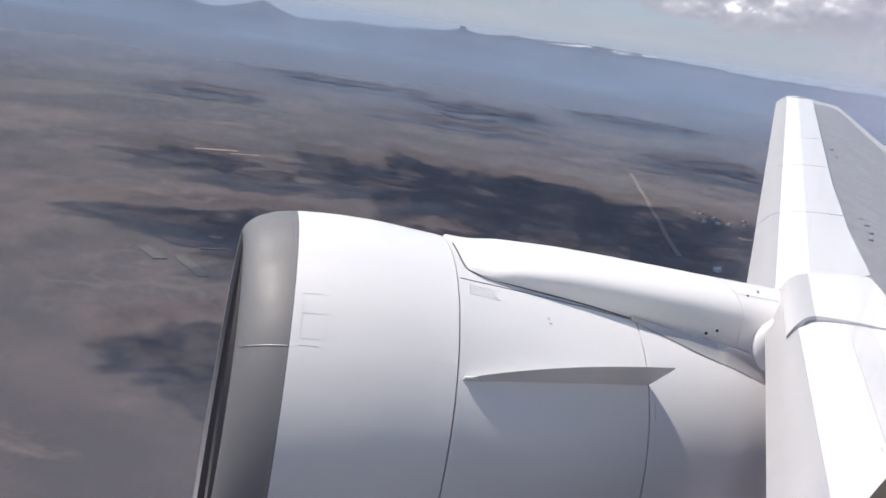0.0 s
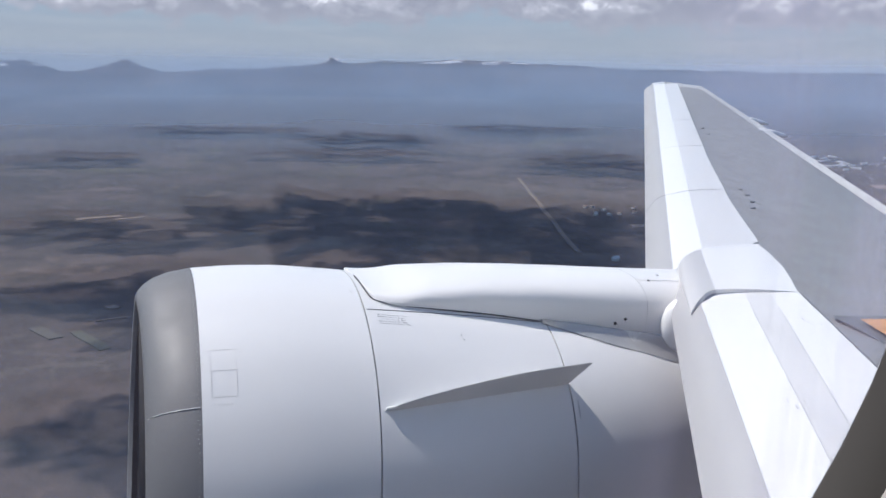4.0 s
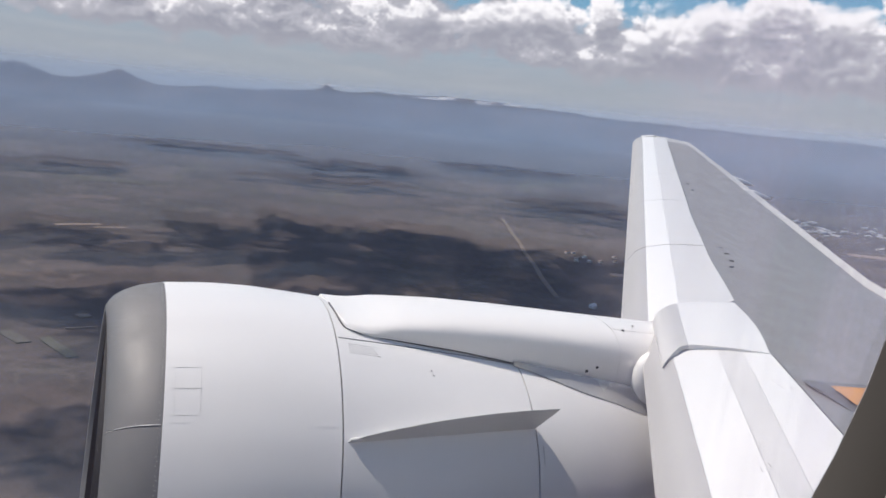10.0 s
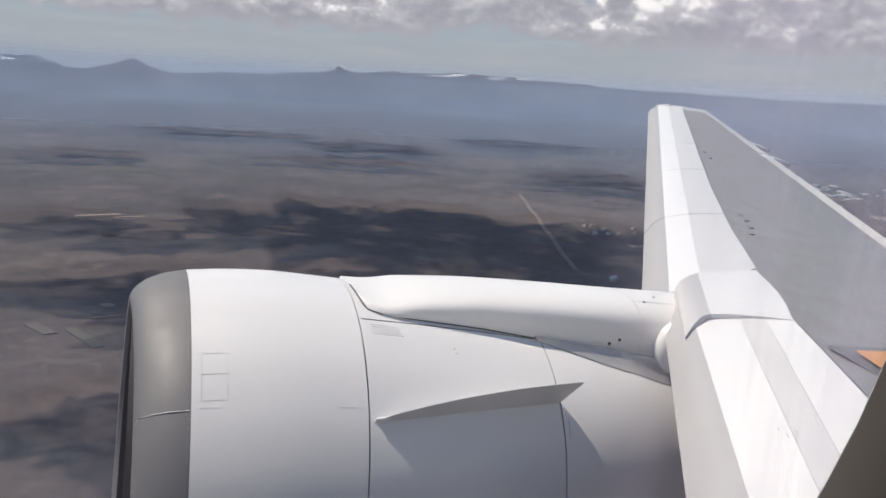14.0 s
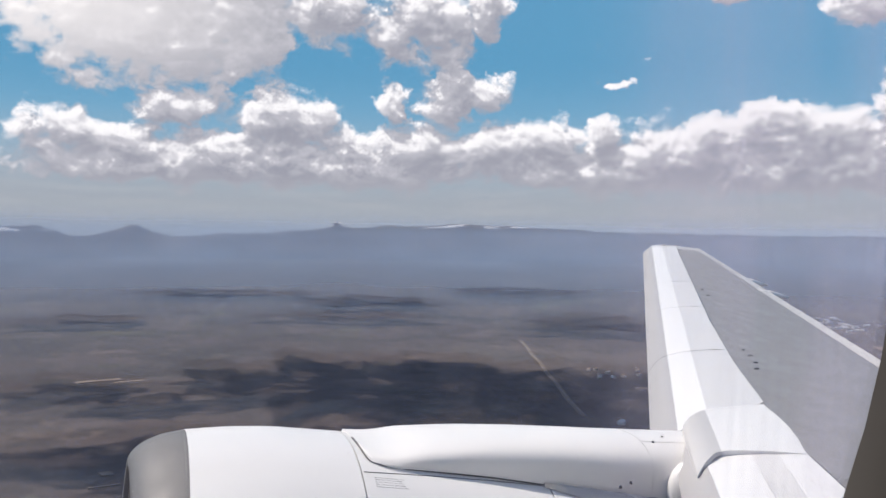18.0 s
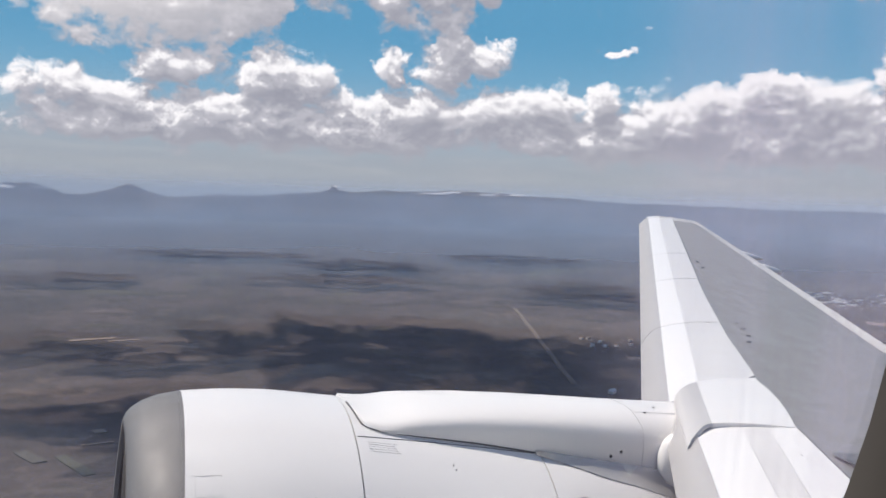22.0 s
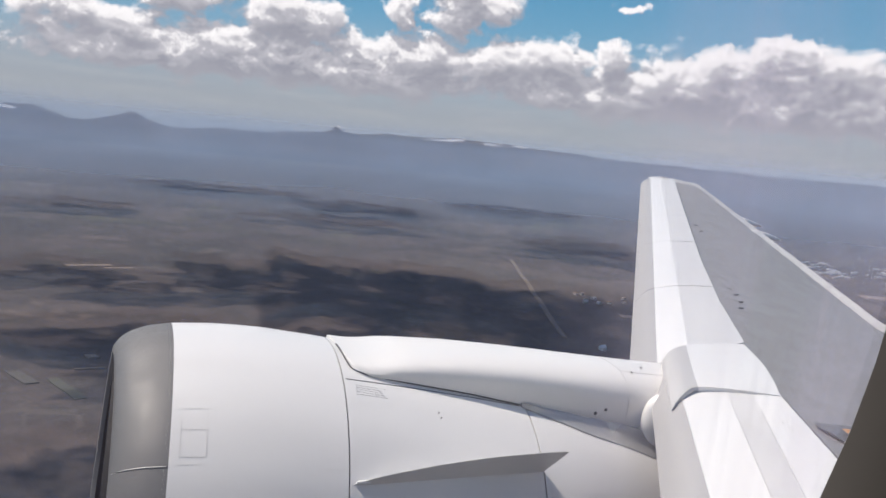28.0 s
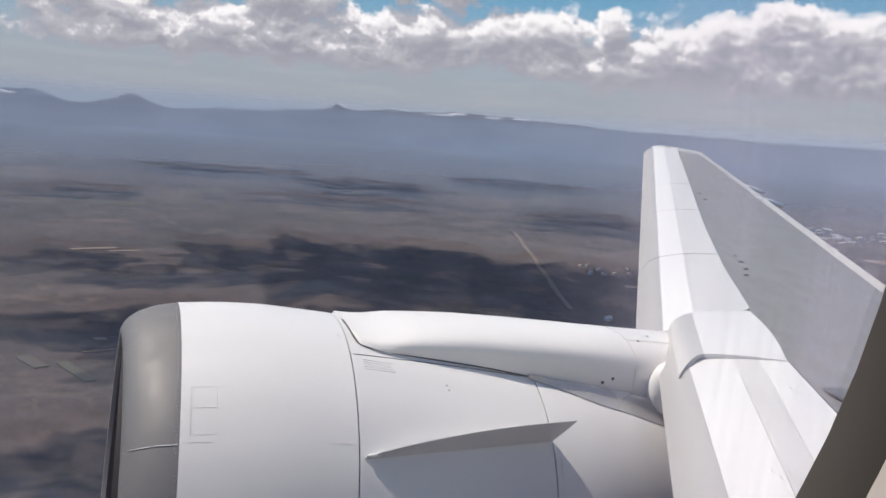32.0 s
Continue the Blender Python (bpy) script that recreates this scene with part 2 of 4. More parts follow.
BANK = [(8.0, 4.2, 17, 1.5), (36, 4.4, 17, 1.9), (-2.8, 3.9, 4.5, 1.0), (4.7, 4.7, 4.0, 1.5), (12.6, 5.3, 2.4, 1.2), (16.1, 4.9, 4.1, 1.8), (22.2, 5.6, 2.8, 1.7), (24.7, 6.0, 1.9, 1.4), (28.1, 5.9, 1.4, 1.5),
        (28.3, 4.1, 6.5, 1.5), (34.0, 5.2, 4.8, 2.1), (39.4, 5.6, 4.8, 2.2), (45.0, 5.4, 5.0, 2.3), (36.8, 3.6, 9.0, 1.0)]


def cloud_material():
    k = Tree("cumulus_sky")
    px, py, pz = k.node("SeparateXYZ", k.node("NewGeometry").outputs["Position"]).outputs
    az = k.math("MULTIPLY", k.math("ARCTAN2", px, py), 57.2958)
    el = k.math("MULTIPLY", pz, 57.2958 / 4850.0)

    def move(v, by):
        return k.node("VectorMath", v, by, operation="ADD").outputs[0]

    def density(shift, fine):
        """Thickness of cloud at a small way from the line of sight: heaped masses broken up by billows of several sizes."""
        v = move(k.node("CombineXYZ", az, el, 4.0).outputs[0], shift)
        swirl = k.node("TexNoise", v, 0.0, 0.45, 5.0, 0.6)
        warped = move(v, k.node("VectorMath", move(swirl.outputs[1], (-0.5, -0.5, -0.5)), (4.2, 2.4, 0.0), operation="MULTIPLY").outputs[0])
        mass = None
        for a, e, wa, we in HIGH + MIDDLE_DECK + BANK:
            q = k.node("VectorMath", warped, (0.9 / wa, 0.9 / we, 0.0), (-0.9 * a / wa, -0.9 * e / we, 0.0), operation="MULTIPLY_ADD").outputs[0]
            g = k.math("SUBTRACT", 1.0, k.node("VectorMath", q, q, operation="DOT_PRODUCT").outputs["Value"])
            mass = g if mass is None else k.math("SMOOTH_MAX", mass, g, 0.35)
        # scattered cumulus elsewhere round the horizon
        away = k.math("MULTIPLY", k.span(k.math("ABSOLUTE", k.math("SUBTRACT", az, 19)), 28, 36), k.span(el, 16, 8, 0, 0.5))
        mass = k.math("MAXIMUM", k.math("MAXIMUM", mass, -1.6), k.math("SUBTRACT", away, 0.6))
        flat = k.scaled(v, 1.0, 1.5, 1.0)
        billow = k.node("TexVoronoi")
        billow.feature, billow.normalize = "SMOOTH_F1", False
        k.put(billow.inputs["Vector"], k.scaled(warped, 1.0, 1.35, 1.0))
        for key, val in (("Scale", 0.55), ("Detail", 2.0), ("Roughness", 0.45), ("Lacunarity", 2.3), ("Smoothness", 0.35)):
            billow.inputs[key].default_value = val
        heap = k.math("SUBTRACT", 0.55, billow.outputs["Distance"])
        grain = k.math("SUBTRACT", k.noise(flat, 0.42, fine, 0.58, 0.25), 0.5)
        return k.math("ADD", k.math("MULTIPLY_ADD", mass, 0.85, 0.16), k.math("ADD", k.math("MULTIPLY", heap, 0.55), k.math("MULTIPLY", grain, 1.9)))

    here, near, far = density((0, 0, 0), 7.0), density((-0.15, 0.4, 0), 6.0), density((-0.4, 1.3, 0), 4.0)
    mask = k.span(here, -0.10, 0.45)
    rim = k.span(k.math("SUBTRACT", here, near), -0.22, 0.5)
    top = k.span(k.math("SUBTRACT", here, far), -0.35, 0.75)
    lit = k.math("ADD", k.math("MULTIPLY", rim, 0.38), k.math("MULTIPLY", top, 0.62))
    lit = k.math("ADD", lit, k.span(here, 1.3, 0.0, -0.12, 0.16))
    cloud = k.mix(k.span(lit, 0.0, 0.5, smooth=False), rgb(0.30, 0.32, 0.385), rgb(0.45, 0.465, 0.53))
    cloud = k.mix(k.span(lit, 0.5, 1.0), cloud, rgb(0.92, 0.93, 0.97))
    glare = k.math("MULTIPLY", k.span(az, 14, -8, 0.0, 0.75), k.span(el, 7.0, 13.0))
    cloud = k.mix(glare, cloud, rgb(0.95, 0.94, 0.95))
    cloud = k.mix(k.span(el, 4.2, 1.2, 0.0, 0.75), cloud, rgb(0.39, 0.41, 0.46))
    veil = k.span(el, 8.0, 1.5, 0.0, 0.92)
    blue = k.mix(k.span(el, 3.0, 11.0), rgb(0.22, 0.43, 0.60), rgb(0.09, 0.31, 0.52))
    blue = k.mix(k.span(el, 11.0, 40.0), blue, rgb(0.06, 0.22, 0.46))
    streak = k.noise(k.node("CombineXYZ", k.math("MULTIPLY", az, 0.16), k.math("MULTIPLY", el, 1.3), 2.0).outputs[0], 1.0, 5, 0.6)
    low = k.mix(k.span(streak, 0.44, 0.72, 0.0, 0.5), rgb(0.345, 0.38, 0.43), rgb(0.43, 0.44, 0.475))
    low = k.mix(k.span(el, 2.0, 0.0, 0.0, 0.7), low, rgb(0.375, 0.41, 0.465))
    cover = k.math("MULTIPLY", mask, k.span(el, 1.0, 3.2, 0.0, 1.0))
    k.put(k.out.inputs[0], k.node("Emission", k.mix(cover, k.mix(veil, blue, low), cloud), 1.0).outputs[0])
    return k.mat


# ---- building ----
def to_mesh(name, bm, smooth=True):
    me = bpy.data.meshes.new(name)
    bmesh.ops.recalc_face_normals(bm, faces=bm.faces)
    for f in bm.faces:
        f.smooth = smooth
    bm.to_mesh(me)
    bm.free()
    if smooth:
        me.set_sharp_from_angle(angle=radians(38))
    return me


def part(name, bm, material, parent, label="", smooth=True):
    me = to_mesh(name, bm, smooth)
    me.materials.append(material)
    ob = new(name, me)
    ob.parent = parent
    if label:
        tagged(ob, label)
    return ob


def thing(name, label, category, matrix=None, kind=""):
    ob = new(name)
    ob.matrix_world = matrix or Matrix()
    return tagged(ob, label, category, kind=kind)


def loft(sections, closed=False, ends=False, bm=None):
    """A skin over rows of points; every row has the same number of points."""
    bm = bm or bmesh.new()
    rows = [[bm.verts.new(p) for p in s] for s in sections]
    n = len(rows[0])
    for a, b in zip(rows, rows[1:]):
        for i in range(n if closed else n - 1):
            j = (i + 1) % n
            bm.faces.new((a[i], a[j], b[j], b[i]))
    if ends:
        bm.faces.new(rows[0]), bm.faces.new(rows[-1][::-1])
    return bm


def thick(sections, t, down=(0, 0, -1)):
    """A closed slab: the skin and a copy of it moved by t along down."""
    d = Vector(down) * t
    return loft([list(s) + [Vector(p) + d for p in reversed(s)] for s in sections], closed=True, ends=True)


def lerp(a, b, t):
    return Vector(a).lerp(Vector(b), t)


def along(points, t, axis=1):
    """The point of a polyline at the value t of one axis, carried on straight past its ends."""
    ps = [Vector(p) for p in points]
    for a, b in zip(ps, ps[1:]):
        if t <= b[axis] or b is ps[-1]:
            return a.lerp(b, (t - a[axis]) / (b[axis] - a[axis]))


def tube(points, r, sides=6):
    bm = bmesh.new()
    ps = [Vector(p) for p in points]
    rings = []
    for i, p in enumerate(ps):
        d = (ps[min(i + 1, len(ps) - 1)] - ps[max(i - 1, 0)]).normalized()
        u = d.orthogonal().normalized()
        w = d.cross(u)
        rings.append([p + (u * math.cos(a) + w * math.sin(a)) * r for a in (math.tau * j / sides for j in range(sides))])
    return loft(rings, closed=True, ends=True, bm=bm)


# ---- engine ----
dice_wear = random.Random(11)
AY, AZ = 6.178, -2.779
OUTER = [(-0.035, 1.29), (-0.02, 1.325), (0.014, 1.365), (0.08, 1.405), (0.2, 1.44), (0.351, 1.463), (0.6, 1.482), (0.9, 1.482), (1.341, 1.445), (1.8, 1.385),
         (2.3, 1.312), (2.717, 1.243), (3.1, 1.19), (3.5, 1.115), (4.0, 0.98), (4.4, 0.86)]


def radius(x):
    for (a, ra), (b, rb) in zip(OUTER, OUTER[1:]):
        if x <= b:
            return ra + (rb - ra) * (x - a) / (b - a)
    return OUTER[-1][1]


def nacelle_point(x, ang, out=0.0):
    """ang: degrees from the inboard side, upwards."""
    r = radius(x) + out
    a = radians(ang)
    z = r * math.sin(a)
    lean = 0.055 * min(max((x - 0.2) / 1.1, 0), 1)
    return Vector((x + lean * z, AY - r * math.cos(a), AZ + z))


def barrel(x0, x1, a0=-180, a1=180, out=0.0, depth=0.03, n=96, rows=None):
    """A closed shell of the nacelle between two stations."""
    rows = rows or max(3, int((x1 - x0) / 0.09))
    xs = [x0 + (x1 - x0) * i / rows for i in range(rows + 1)]
    full = a1 - a0 >= 359.9
    angs = [a0 + (a1 - a0) * i / n for i in range(n if full else n + 1)]
    skin = [[nacelle_point(x, a, out) for a in angs] for x in xs]
    inner = [[nacelle_point(x, a, out - depth) for a in angs] for x in reversed(xs)]
    return loft(skin + inner + [skin[0]], closed=full)


engine = thing("jet_engine", "large turbofan engine in pale grey cowling slung under the wing", "jet engine", AIR)
# inlet lip, rolled from the outer skin round to the throat
lip_rows = []
for x, r in [(0.378, 1.461), (0.353, 1.4605), (0.2, 1.435), (0.08, 1.392), (0.014, 1.35), (-0.02, 1.31), (-0.035, 1.275), (-0.03, 1.25), (0.0, 1.225)]:
    w = min(max((0.353 - x) / 0.36, 0), 1)
    lip_rows.append([Vector((x + w * (0.012 + (0.06 if math.cos(a) > 0 else 0.01) * r * math.cos(a) + 0.03 * r * math.sin(a)), AY - r * math.cos(a), AZ + r * math.sin(a))) for a in (math.tau * i / 128 for i in range(128))])
part("inlet_lip", loft(lip_rows, closed=True), LIP, engine, "brushed bare metal inlet lip")
throat = [[Vector((x, AY - r * math.cos(a), AZ + r * math.sin(a))) for a in (math.tau * i / 96 for i in range(96))] for x, r in [(0.03, 1.224), (0.1, 1.215), (0.3, 1.21), (0.7, 1.23), (1.25, 1.25)]]
part("inlet_duct", loft(throat, closed=True), DARK, engine, "dark acoustic lining of the inlet")
part("fan_cowl", barrel(0.357, 1.337), COWL, engine, "smooth pale grey fan cowl")
part("reverser_cowl", barrel(1.347, 2.711), COWL, engine, "pale grey thrust reverser cowl")
part("nozzle_sleeve", barrel(2.722, 4.4), COWL, engine, "pale grey fan nozzle sleeve")
part("inner_liner", barrel(0.34, 4.3, out=-0.05, depth=0.01), DARK, engine)
spinner = [[Vector((x, AY - r * math.cos(a), AZ + r * math.sin(a))) for a in (math.tau * i / 32 for i in range(32))] for x, r in [(0.62, 0.02), (0.7, 0.14), (0.85, 0.26), (1.1, 0.38)]]
part("spinner", loft(spinner, closed=True, ends=True), DARK, engine)
for i in range(22):
    a = math.tau * i / 22
    rows = []
    for r in (0.3, 0.6, 0.9, 1.235):
        tw = 0.5 + 0.6 * r
        row = []
        for s in (-1, 1):
            aa = a + s * 0.16 * math.sin(tw) / max(r, 0.5) * 1.3
            row.append(Vector((1.0 + s * 0.16 * math.cos(tw), AY - r * math.cos(aa), AZ + r * math.sin(aa))))
        rows.append(row)
    part("fan_blade", thick(rows, 0.015, (1, 0, 0)), BLADE, engine)
# strake
sp = []
for i in range(15):
    s = i / 14
    x = 1.372 + 1.33 * s
    ang = 36.4 + 8.0 * s - 2.0 * s * (1 - s)
    base = nacelle_point(x, ang, -0.02)
    h = 0.255 * s ** 0.48
    tipp = nacelle_point(x + 0.08 * s, ang + 1.0 * s + 5.0 * s * (1 - s), h)
    sp.append((base, tipp))
strake_bm = loft([[b + Vector((0, 0, 0.012)), t + Vector((0, 0, 0.003)), t - Vector((0, 0, 0.003)), b - Vector((0, 0, 0.012))] for b, t in sp], closed=True, ends=True)
part("strake", strake_bm, COWL, engine, "thin curved vortex strake on the cowl")


# pylon fairing: rounded top, shoulder, tucked side
def crown(x, side):
    """Height of the cowl at a distance from its top line."""
    r = radius(x - 0.07)
    return AZ + math.sqrt(r * r - side * side)


def pylon_section(x):
    w = along([(1.462, 0.06, 0), (1.470, 0.25, 0), (1.480, 0.38, 0), (1.497, 0.445, 0), (1.55, 0.485, 0), (1.66, 0.50, 0), (1.9, 0.49, 0), (2.3, 0.462, 0), (2.8, 0.44, 0), (4.4, 0.42, 0)], x, 0).y
    e = min(max((x - 1.465) / 0.42, 0), 1)
    e = e * e * (3 - 2 * e)
    top = along([(1.38, 0, -1.345), (1.7, 0, -1.33), (1.9, 0, -1.314), (2.3, 0, -1.293), (2.74, 0, -1.297), (3.21, 0, -1.312), (3.77, 0, -1.33), (4.4, 0, -1.35)], x, 0).z
    low = along([(1.38, 0, -1.36), (1.65, 0, -1.475), (2.22, 0, -1.54), (2.75, 0, -1.62), (3.10, 0, -1.69), (3.49, 0, -1.81), (3.92, 0, -2.0), (4.4, 0, -2.2)], x, 0).z
    mid = along([(1.38, 0, -1.35), (1.7, 0, -1.415), (2.20, 0, -1.42), (3.07, 0, -1.48), (3.79, 0, -1.57), (4.4, 0, -1.6)], x, 0).z
    c0, c1 = crown(x, 0) + 0.004, crown(x, w) + 0.012
    top, mid = c0 + (top - c0) * e, c1 + (mid - c1) * e
    low = min(low, mid - 0.01) * e + (c1 - 0.012) * (1 - e)
    half = []
    for i in range(7):
        a = math.pi / 2 * i / 6
        half.append((w * math.sin(a) ** 0.85, mid + (top - mid) * math.cos(a) ** 0.9))
    half += [(w * 0.99, mid + (low - mid) * 0.5), (w * 0.97, low), (w * 0.93, low - 0.06)]
    return [Vector((x, AY - a, z)) for a, z in reversed(half)] + [Vector((x, AY + a, z)) for a, z in half[1:]]


px_ = [1.462, 1.467, 1.472, 1.478, 1.486, 1.495, 1.507] + [1.52 + (4.3 - 1.52) * i / 34 for i in range(35)]
part("pylon_fairing", loft([pylon_section(x) for x in px_], closed=True, ends=True), WHITE, engine, "long white pylon fairing blending into the wing")
seam = []
for x in px_[0:26]:
    w = pylon_section(x)[1]
    dy = AY - w.y
    seam.append(Vector((x - 0.004, w.y - 0.004, max(w.z, crown(x, dy) + 0.007))))
part("pylon_seam", tube(seam, 0.006), SEAM, engine)
notch = [nacelle_point(1.36 + (2.66 - 1.36) * i / 14, 67.2 + 2.6 * (i / 14), 0.0) for i in range(15)]
part("hinge_seam", tube(notch, 0.004, 4), SEAM, engine)
# creased fillet between the pylon and the nozzle sleeve
rows = []
for i in range(25):
    u = i / 24
    x = 2.735 + 1.12 * u
    top = Vector((x, 5.732, -1.582 - 0.165 * u))
    low = nacelle_point(x - 0.055, along([(2.6, 70.5, 0), (2.735, 69, 0), (3.22, 61.5, 0), (3.74, 57, 0), (3.9, 56, 0)], x, 0).y, 0.004)
    row = []
    for j in range(7):
        v = j / 6
        fold = (0.016 * u * math.sin(v * math.pi * 2.0) + 0.012 * u * noise.noise(Vector((x * 5, v * 3, 1)))) * (1 - v)
        row.append(top.lerp(low, v) + Vector((0, -0.012 * (1 - v) - 0.5 * fold, 0.008 * (1 - v) + fold)))
    rows.append(row)
part("fillet_fairing", thick(rows, 0.015, (0, 1, -0.3)), FILLET, engine, "glossy creased metal fillet below the pylon")
part("fillet_seam", tube([r[-1] + Vector((0, -0.002, 0.0)) for r in rows[:16]], 0.0018, 4), SEAM, engine)
# rivets behind the lip
bm = bmesh.new()
for i in range(110):
    bmesh.ops.create_icosphere(bm, subdivisions=1, radius=0.0034, matrix=Matrix.Translation(nacelle_point(0.335 + (0.006 if i % 2 else 0), -20 + 110 * i / 109, -0.001)))
tagged(part("riveting", bm, NOSE, engine), kind="stuff")
# rounded strake root; its white colour also paints the highlight there
bm = bmesh.new()
bmesh.ops.create_uvsphere(bm, u_segments=14, v_segments=8, radius=1.0, matrix=Matrix.Translation(sp[0][0].lerp(sp[1][1], 0.5)) @ Matrix.Diagonal((0.045, 0.013, 0.014, 1)))
part("strake_nose", bm, WHITE, engine)
# fastener heads and access points on the pylon and cowl
for x, z in ((3.34, -1.63), (3.42, -1.60), (3.70, -1.36), (3.84, -1.345)):
    bm = bmesh.new()
    sec = pylon_section(x)
    q = min((p for p in sec if p.y < AY), key=lambda p: abs(p.z - z))
    bmesh.ops.create_icosphere(bm, subdivisions=2, radius=0.013, matrix=Matrix.Translation((x, q.y, z)))
    part("drain_hole", bm, DARK, engine)
for x, a in ((1.985, 59.6), (1.995, 57.9)):
    bm = bmesh.new()
    bmesh.ops.create_icosphere(bm, subdivisions=2, radius=0.006, matrix=Matrix.Translation(nacelle_point(x, a, 0)))
    part("fastener", bm, DARK, engine)

# panel outlines and small stencils on the cowl
def on_cowl(points, r=0.0012):
    fine = []
    for (x0, a0), (x1, a1) in zip(points, points[1:]):
        n = 6
        fine += [nacelle_point(x0 + (x1 - x0) * i / n, a0 + (a1 - a0) * i / n, 0.0005) for i in range(n)]
    fine.append(nacelle_point(*points[-1], 0.0005))
    return tube(fine, r, 4)


lip_pts = [row[int(round(128 * 39.4 / 360))] for row in lip_rows[1:6]]
part("lip_seam", tube([p + Vector((0, -0.002, 0.002)) for p in lip_pts], 0.0022, 5), REAR, engine, "pale weld line across the inlet lip")
for a0 in (33.0, 34.6, 36.2, 37.8):
    part("stencil_bar", on_cowl([(2.76, a0), (2.76, a0 + 1.1)], 0.004), INK, engine)
arc = [p + Vector((0, -0.001, 0.001)) for p in pylon_section(3.60)[2:11]]
part("panel_line", tube(arc, 0.0015, 4), INK, engine)
part("panel_line", tube([pylon_section(3.60 + 0.03 * i)[7] + Vector((0, -0.002, 0.002)) for i in range(14)], 0.0015, 4), INK, engine)
part("panel_line", on_cowl([(0.41, 53.5), (0.41, 41.5), (0.547, 41.5), (0.547, 53.5), (0.41, 53.5)]), INK, engine)
part("panel_line", on_cowl([(0.41, 48), (0.547, 48)]), INK, engine)
for x0 in (0.40, 0.47, 1.17, 1.245):
    for i in range(3):
        part("stencil_bar", on_cowl([(x0 + 0.019 * i, 39.8), (x0 + 0.019 * i + 0.010, 39.8)], 0.0019), INK, engine)
for row in range(5):
    x0 = 1.42
    while x0 < 1.62 - 0.02 * (row % 2):
        w = dice_wear.uniform(0.008, 0.03)
        part("stencil_bar", on_cowl([(x0, 65.4 - 0.85 * row), (x0 + w, 65.4 - 0.85 * row)], 0.0028), FADED, engine)
        x0 += w + dice_wear.uniform(0.008, 0.02)
part("stencil_bar", on_cowl([(1.29, 76.0), (1.292, 74.5)], 0.003), INK, engine)
core = [[Vector((x, AY - r * math.cos(a), AZ - 0.05 + r * math.sin(a))) for a in (math.tau * i / 48 for i in range(48))] for x, r in [(3.6, 0.80), (4.4, 0.66), (5.2, 0.50), (5.5, 0.44), (5.45, 0.40), (4.9, 0.40)]]
part("core_cowl", loft(core, closed=True, ends=True), LIP, engine, "bare metal core cowl")
plug = [[Vector((x, AY - r * math.cos(a), AZ - 0.05 + r * math.sin(a))) for a in (math.tau * i / 32 for i in range(32))] for x, r in [(4.8, 0.32), (5.4, 0.28), (6.0, 0.12), (6.2, 0.01)]]
part("exhaust_plug", loft(plug, closed=True, ends=True), BLADE, engine)

# ---- wing ----
wing = thing("aircraft_wing", "swept airliner wing with grey upper skin and white extended slats", "wing", AIR)
L_NOSE = [(4.31, 6.98, -1.50), (15.11, 25.58, 0.25)]
L_B = [(4.08, 6.19, -1.36), (15.28, 25.34, 0.44)]
L_A = [(4.67, 6.69, -1.25), (16.26, 26.38, 0.59)]
L_TE = [(5.43, 6.97, -1.20), (6.19, 8.43, -1.06), (7.75, 11.17, -0.81), (11.80, 18.03, -0.16), (16.17, 25.41, 0.53)]


def slat(y0, y1, lines, names, mats, parent, under=(0.16, 0.0, -0.22), n=10):
    """One slat segment between two span stations, with its skins as parts."""
    root = new("slat")
    root.parent = parent
    nose = [along(lines[0], y0 + (y1 - y0) * i / n) for i in range(n + 1)]
    cuts = [nose]
    for ln in lines[1:]:
        y2 = max(y0, 6.84) if ln is L_TE else y0
        cuts.append([along(ln, y2 + (y1 - y2) * i / n) for i in range(n + 1)])
    bulge = []
    for i in range(n + 1):
        a, b = cuts[0][i], cuts[1][i]
        k = Vector(under)
        row = [a + k, a + k * 0.55 + Vector((-0.02, 0, 0))]
        for s in range(7):
            u = s / 6
            row.append(a.lerp(b, u) + Vector((0, 0, 0.22 * (b - a).z * math.sin(u * math.pi))))
        bulge.append(row)
    part(names[0], thick(bulge, 0.02, (0.7, 0, -0.7)), mats[0], root)
    for nm, mt, c, d in zip(names[1:], mats[1:], cuts[1:], cuts[2:]):
        rows = [[c[i], c[i].lerp(d[i], 0.5) + Vector((0, 0, 0.004)), d[i]] for i in range(n + 1)]
        part(nm, thick(rows, 0.02), mt, root)
    return root


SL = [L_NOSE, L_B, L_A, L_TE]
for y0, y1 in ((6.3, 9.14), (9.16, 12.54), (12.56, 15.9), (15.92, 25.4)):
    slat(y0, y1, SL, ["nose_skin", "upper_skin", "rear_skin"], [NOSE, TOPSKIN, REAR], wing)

# main skin
FRONT = [(1.45, -0.5, -1.98), (3.58, 3.78, -1.56), (4.48, 5.50, -1.41), (5.0, 6.6, -1.31), (16.35, 25.6, 0.47)]
BACK_IN = [(8.85, -0.5, -3.17), (11.05, 11.0, -1.61), (16.21, 24.01, 0.34), (16.75, 25.4, 0.44)]
BACK_OUT = [(9.0, -0.5, -3.12), (11.2, 11.15, -1.50), (16.9, 24.99, 0.43), (17.1, 25.5, 0.50)]
rows = []
for i in range(41):
    s = i / 40
    a = along(FRONT, -0.5 + 25.6 * s)
    b = along(BACK_IN, -0.5 + 25.4 * s)
    rows.append([a.lerp(b, u / 12) + Vector((0, 0, 0.0 if u in (0, 12) else 0.10 * math.sin(math.pi * u / 12) * (1 - 0.8 * s))) for u in range(13)])


